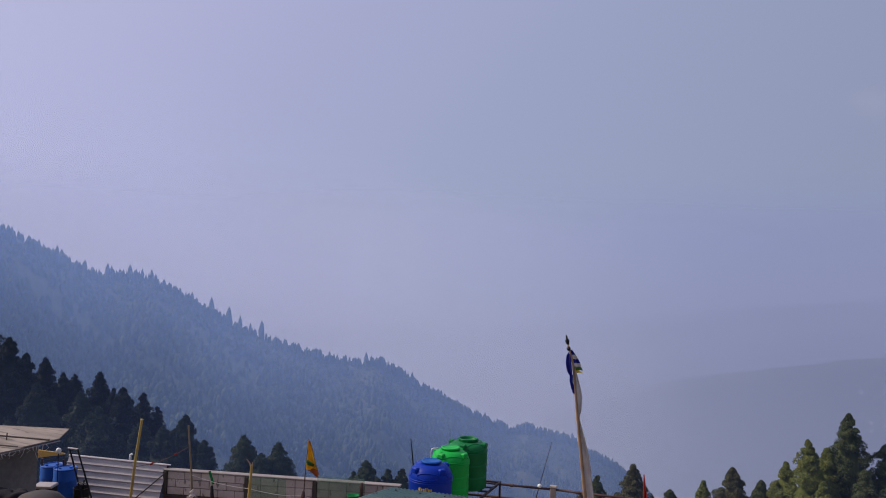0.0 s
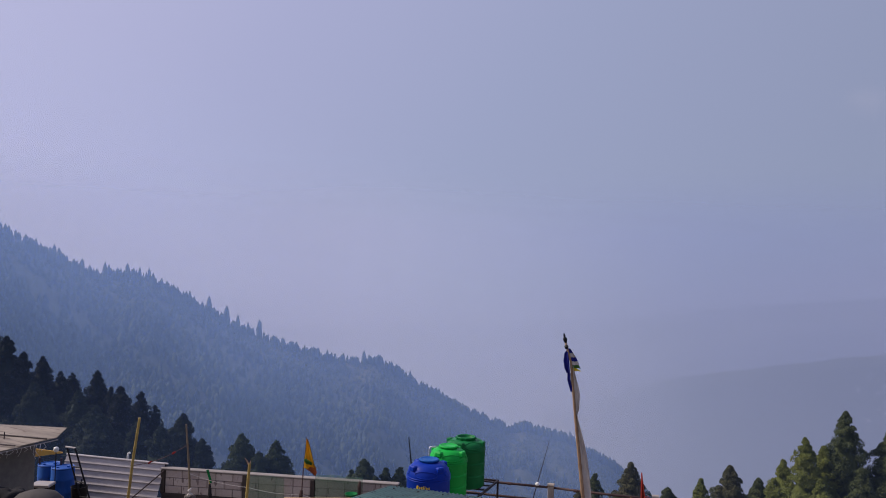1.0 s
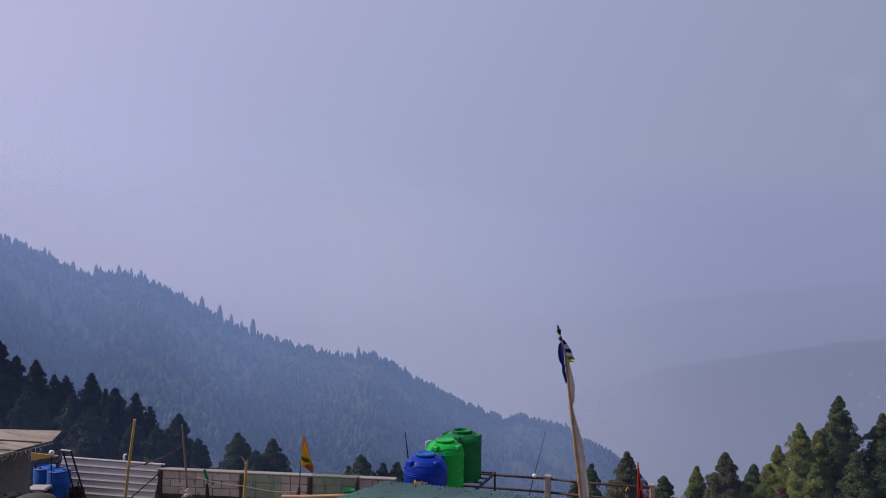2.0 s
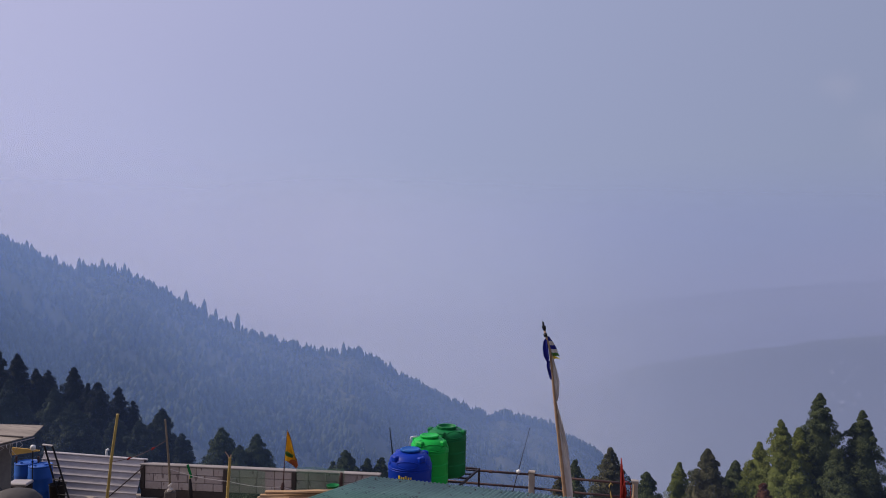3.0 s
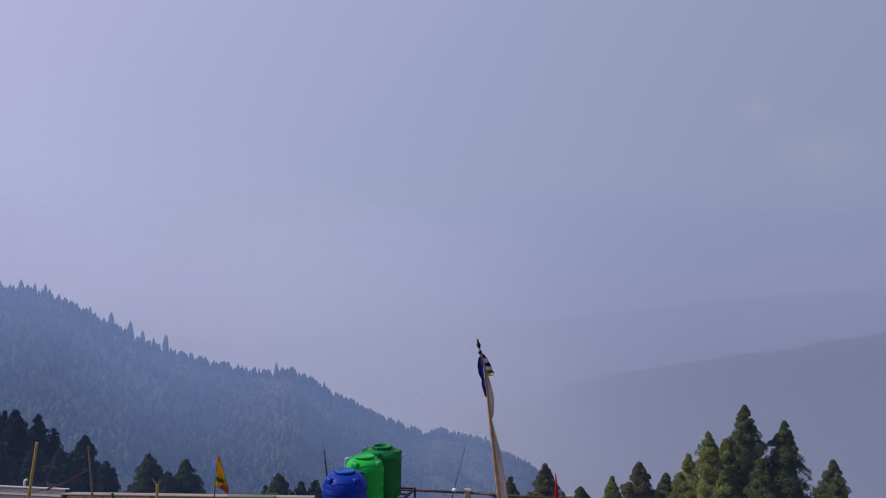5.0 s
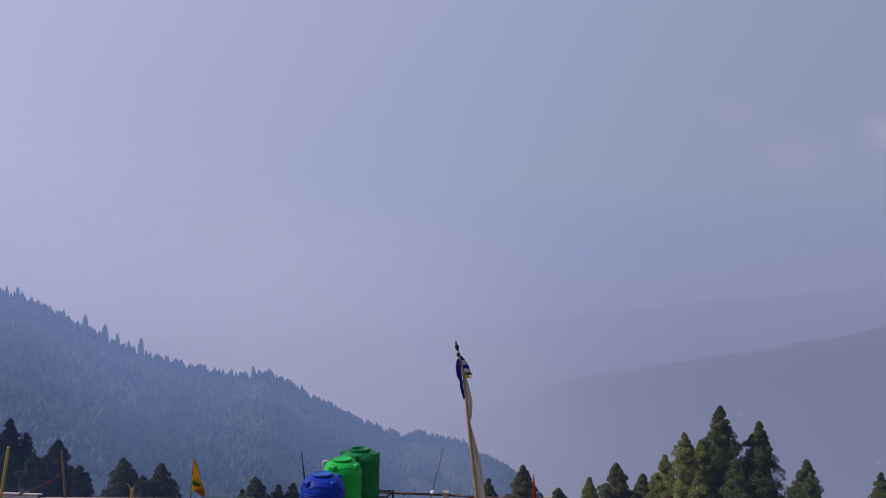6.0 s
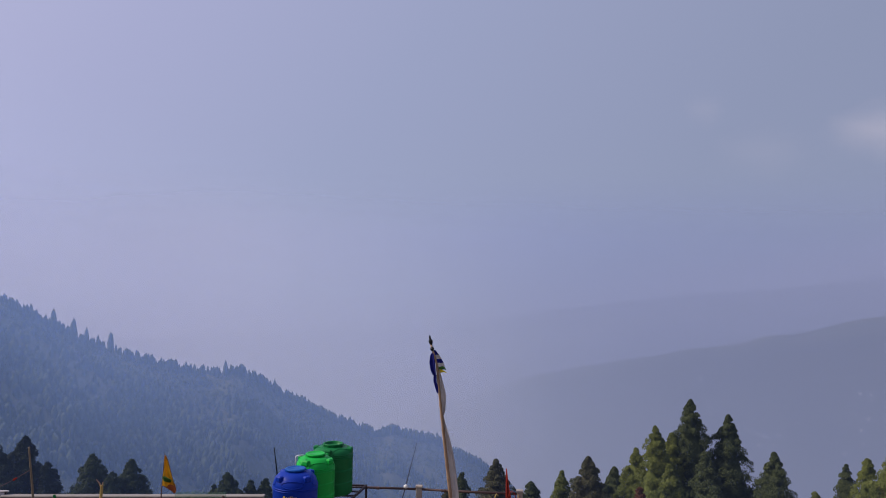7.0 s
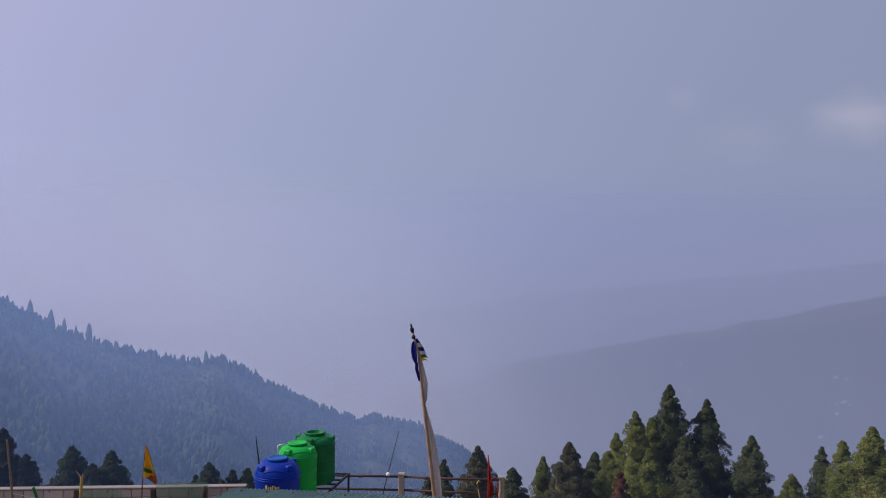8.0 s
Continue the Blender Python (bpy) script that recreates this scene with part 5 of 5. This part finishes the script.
def clutter():
    for pts, r0, r1, lab in (([(-6.96, 18.1, 0), (-6.88, 18.1, .8), (-6.83, 18.1, 1.4), (-6.71, 18.1, 2.4)], 0.034, 0.028, "yellow bamboo pole standing on the terrace"),
                             ([(-4.28, 18.4, 0), (-4.26, 18.4, .6), (-4.22, 18.4, 1.36)], 0.036, 0.031, "short thick yellow bamboo pole")):
        bamboo("bamboo_pole", pts, r0, r1, M_BAMBOO, lab, group="bamboo poles")
    ped = thing("concrete_pedestal", pose(-5.7, 18.78, 0, 0, 0, 12), "rough cement column stub with wire on top", "pedestal")
    part("block", box(0.25, 0.25, 0.46, (0, 0, 0.23), 0.025), M_STUB, ped)
    part("rag", tube([(-.03, -.05, .46), (.02, -.08, .52), (-.02, -.06, .58), (.03, -.04, .64)], [.05, .06, .045, .02], 8), M_CLOTH, ped, "white rag tied round")
    bamboo("bamboo_pole", [(-5.70, 18.78, .46), (-5.74, 18.78, 1.1), (-5.84, 18.75, 2.15)], 0.028, 0.02, M_BAMBOOG, "dry brown bamboo pole set in a cement stub", group="bamboo poles")
    stick = thing("wooden_pole", pose(-4.16, 18.36, 0), "short dark stick beside the bamboo pole", "pole")
    part("shaft", tube([(0, 0, 0), (0.01, 0, 0.42)], 0.03, 8), M_STEEL, stick)
    fork = thing("forked_twig", pose(-4.22, 18.4, 1.36), "grey forked twig tied to the bamboo top", "twig")
    part("branch", tube([(0, 0, -.08), (-0.05, 0, 0.04), (-0.12, 0, 0.13)], [.02, .017, .008], 6), M_BAMBOOP, fork)
    part("branch", tube([(0, 0, -.06), (0.02, 0, 0.06)], [.018, .01], 6), M_BAMBOOP, fork)
    line = thing("clothes_line", pose(0, 0, 0), "thin rope with two red rags between the poles", "rope")
    P = [Vector((-6.88, 18.1, 1.30)).lerp(Vector((-5.79, 18.75, 1.66)), k / 12) - Vector((0, 0, 0.10 * math.sin(math.pi * k / 12))) for k in range(13)]
    part("rope", tube(P, 0.008, 5), M_RAIL, line)
    for k in (4, 9):
        part("rag", tube([P[k] + Vector((-.04, 0, -.03)), P[k], P[k] + Vector((.05, 0, .03))], [.015, .03, .012], 6), M_CLOTHR, line, "knotted red rag")
    line2 = thing("clothes_line", pose(0, 0, 0), "thin pale rope strung along the parapet", "rope")
    ends = [Vector((-5.74, 18.77, .98)), Vector((-4.24, 18.4, .80)), Vector((-3.02, 18.6, .62)), Vector((-1.3, 18.3, .30))]
    for a, b in zip(ends, ends[1:]):
        part("rope", tube([a.lerp(b, k / 8) - Vector((0, 0, .05 * math.sin(math.pi * k / 8))) for k in range(9)], 0.006, 5), M_CLOTH, line2)
    for k, (x, y, z, L, turn) in enumerate(((-2.45, 18.35, .46, 2.2, 3), (-2.65, 18.42, .50, 1.7, 6), (-2.45, 18.45, .56, 1.9, 2), (-2.2, 18.38, .60, 1.5, 8))):
        pl = thing("timber_plank", pose(x, y, z, 0, 0, turn), "raw sawn timber plank on a stack", "plank", "stacked planks")
        part("board", box(L, 0.12, 0.045, (0, 0, 0), 0.006), M_WOOD, pl)
    for x in (-3.0, -1.9):
        tr = thing("brick_stack", pose(x, 18.42, 0), "grey cement blocks stacked as a trestle", "blocks", "trestle blocks")
        for k in range(2):
            part("block", box(0.3, 0.16, 0.205, (0, 0, 0.105 + 0.212 * k), 0.01), M_BLOCK, tr)
    bk = thing("bucket", pose(-1.85, 18.62, 0.0), "green plastic basin on a cement stub", "bucket")
    part("stub", box(0.3, 0.3, 0.55, (0, 0, 0.275), 0.015), M_PLASTER, bk, "cement stub")
    part("basin", lathe([(0, .55), (.12, .55), (.145, .66), (.155, .67), (.14, .675), (.11, .58), (0, .57)], 24), M_GREEN2, bk, smooth=True)
    st = thing("iron_stub", pose(-1.68, 18.85, 0), "rusty pipe stub by the parapet", "pipe")
    part("pipe", tube([(0, 0, 0), (0, 0, .78), (0.01, 0, .9)], [.05, .05, .03], 10), M_RAIL, st)
    br = thing("broom", pose(-5.42, 19.38, 0), "worn broom standing head down against the parapet", "broom")
    part("bristles", tube([(0.03, 0, 0.0), (0.03, 0, .3), (0, 0.05, .55)], [.055, .05, .03], 10), M_SACK, br)
    part("handle", tube([(0, 0.05, .5), (-.03, 0.1, .78)], .016, 6), M_BAMBOO, br)
    gp = thing("plastic_strip", pose(-5.44, 19.44, .80), "green plastic strip hanging over the coping", "plastic strip")
    part("strip", box(0.06, 0.02, 0.34, (0, 0, -0.06), 0.006, Matrix.Rotation(radians(-18), 4, "Y")), M_GREEN2, gp)
    vp = thing("vent_pipe", pose(-7.74, 20.18, 0.0), "white pipe end with a small elbow above the fence", "pipe")
    part("pipe", tube([(0, 0, 0), (0, 0, 1.0), (0, 0, 1.04), (0.05, 0, 1.07)], .03, 10), M_WHITE, vp)
    sl = thing("stone_slab", pose(-7.92, 19.28, 0, 0, 0, -4), "pale stone slab lying on the terrace floor", "slab")
    part("slab", box(0.50, 0.3, 0.12, (0, 0, 0.06), 0.03), M_CONC, sl)
    bu = thing("bucket", pose(-8.42, 19.0, 0), "dark bucket full of scraps under the ladder", "bucket")
    part("pail", lathe([(0, 0), (.15, 0), (.19, .52), (.2, .53), (.18, .53), (.14, .05), (0, .05)], 24), M_SACK, bu, smooth=True)
    part("scraps", tube([(0, 0, .3), (.04, .02, .7)], .02, 6), M_BLACK, bu)
    part("scraps", tube([(-.05, 0, .3), (-.1, .02, .62)], .015, 6), M_BLACK, bu)
    sg = thing("ochre_board", pose(-9.38, 19.5, 0), "yellow ochre board raised on posts behind the drums", "board")
    bm = box(0.66, 0.03, 0.20, (-0.04, 0, 1.15), 0.006)
    for v in bm.verts:                       # it tapers to a point at one end
        f = (v.co.x + 0.37) / 0.66
        v.co.z = 1.17 + (v.co.z - 1.15) * (1 - 0.88 * f) + 0.02 * f
    part("panel", bm, M_PANELY, sg)
    for x in (-.28, .25):
        part("post", box(.04, .04, 1.05, (x, 0.03, .525), .004), M_RAIL, sg)
    lamp = thing("globe_lamp", pose(-8.98, 18.92, 0), "white globe lamp on a thin post", "lamp")
    part("post", tube([(0, 0, 0), (0, 0, 1.36)], .012, 8), M_BLACK, lamp)
    part("globe", lathe([(0, 1.34), (.045, 1.355), (.065, 1.41), (.05, 1.46), (0, 1.48)], 20), M_WHITE, lamp, smooth=True)
    bench = thing("wash_basin", pose(-9.15, 18.7, 0), "white basin on a dark stand by the shed", "basin")
    part("stand", box(.4, .3, .6, (0, 0, .3), .02), M_SACK, bench)
    part("basin", box(.46, .36, .07, (0, 0, .637), .02), M_TIN, bench)
    tank = thing("covered_tank", pose(-7.50, 15.1, 0), "round tank wrapped in grey tarpaulin", "tank")
    bm = lathe([(0, 0), (.52, 0), (.55, .3), (.56, .8), (.54, 1.15), (.51, 1.28), (.47, 1.38), (.34, 1.52), (.15, 1.58), (0, 1.59)], 80)
    for v in bm.verts:
        k = 1 + 0.10 * noise.noise(Vector((v.co.x * 3, v.co.y * 3, v.co.z * 1.2))) + 0.05 * noise.noise(v.co * 7)
        turn = math.atan2(v.co.y, v.co.x)
        k += 0.05 * math.sin(7 * turn + 2.6 * v.co.z + 2 * noise.noise(v.co * 2)) * math.cos(3 * turn + 1) * min(1, max(0, 1.5 - v.co.z))
        v.co.x *= k
        v.co.y *= k
    part("tarpaulin", bm, M_TARP, tank, smooth=True)
    low = thing("low_wall", pose(-8.5, 14.55, 0, 0, 0, -15), "low rough cement wall heaped with sacks", "low wall")
    part("wall", box(1.5, 0.5, 1.18, (0, 0, .59), 0.03), M_SACK, low)
    for k, (x, y, z, a, b, c) in enumerate(((-8.05, 14.6, 1.18, .26, .2, .12), (-8.5, 14.6, 1.18, .3, .22, .15), (-8.3, 14.75, 1.42, .24, .18, .08))):
        sack(x, y, z, a, b, c, "crumpled grey sack heaped on the low wall", M_SACK if k != 1 else M_TARP, k + 1)
    for k, (x, y, z, a, b, c) in enumerate(((-8.15, 15.35, 0.75, .42, .36, .40), (-7.85, 15.75, 0.55, .40, .35, .42), (-8.55, 15.3, 0.9, .40, .34, .36), (-8.05, 14.95, 0.9, .36, .3, .24))):
        base = thing("covered_crate", pose(x, y, 0, 0, 0, 20 * k), "wooden crate hidden under dark cloth", "crate", "covered crates")
        part("box", box(.6, .5, z, (0, 0, z / 2), .03), M_HEAP, base)
        sack(x, y, z, a, b, c, "dark crumpled cloth bundle heaped by the shed", M_HEAP, k + 5)
    sk = thing("wooden_stick", pose(-7.95, 14.25, 1.2), "thin pale stick lying on the heap", "stick")
    part("shaft", tube([(-.32, 0, -.02), (.25, 0.1, .26)], .014, 6), M_BAMBOOP, sk)
    shoe = thing("rubber_boot", pose(-7.98, 18.15, 0, 0, 0, 20), "dark rubber boot lying on the terrace floor", "boot")
    part("foot", box(.1, .26, .09, (0, -.06, .045), .03), M_BLACK, shoe)
    part("shaft", tube([(0, .03, .06), (0, .04, .18)], [.055, .06], 12), M_BLACK, shoe)
    rod = thing("iron_rod", pose(-0.42, 21.6, -1.4), "thin dark iron rod standing behind the blue tank", "rod")
    part("rod", tube([(0, 0, 0), (-.1, 0, 2.0), (-.2, 0, 2.78)], [.022, .02, .012], 8), M_BLACK, rod)
    ant = thing("antenna_rod", pose(2.93, 23.45, -1.4), "thin slanted antenna rod tied to the railing", "antenna")
    part("rod", tube([(0, 0, 0), (.6, 0, 2.4)], [.016, .008], 8), M_STEEL, ant)
    part("knot", lathe([(0, -.06), (.06, -.03), (.065, .03), (0, .07)], 12), M_WHITE, ant, "white plastic knot", True, pose(.275, -.04, 1.1))
    wp = thing("inlet_pipe", pose(-0.02, 21.62, 0.0), "white plastic pipe bent into the bright green tank", "pipe")
    part("pipe", tube([(-.02, -.0, -.3), (-.02, -.0, 1.05), (-.01, 0, 1.11), (.04, 0.02, 1.12), (.16, .1, 1.11)], .022, 10), M_WHITE, wp, smooth=True)


tin_fence()
green_roof_house()
tank_stand()
water_tank(-0.04, 20.75, -0.3, 0.57, 1.33, M_BLUE, M_BLUELID, "blue plastic water tank with a yellow mark", -8, 0.31, 0.23, bands=2, lettering=True, shoulder=0.95)
water_tank(0.49, 21.95, -0.3, 0.53, 1.42, M_GREEN, M_GREEN, "bright green plastic water tank with a round lid", 10, 0.25, 0.25, bands=3, shoulder=0.95)
water_tank(1.02, 23.1, -0.3, 0.57, 1.42, M_GREEN2, M_GREEN2, "deep green plastic water tank with an open rim", 25, 0.19, 0.26, open_lid=True, bands=3, shoulder=0.8)
railing()
prayer_pole()
saffron_flag()
red_flag()
shed()
drum(-8.98, 19.32, "blue plastic drum standing by the tin fence")
drum(-9.42, 19.55, "blue plastic drum beside the shed corner")
step_ladder()
clutter()
block_wall()
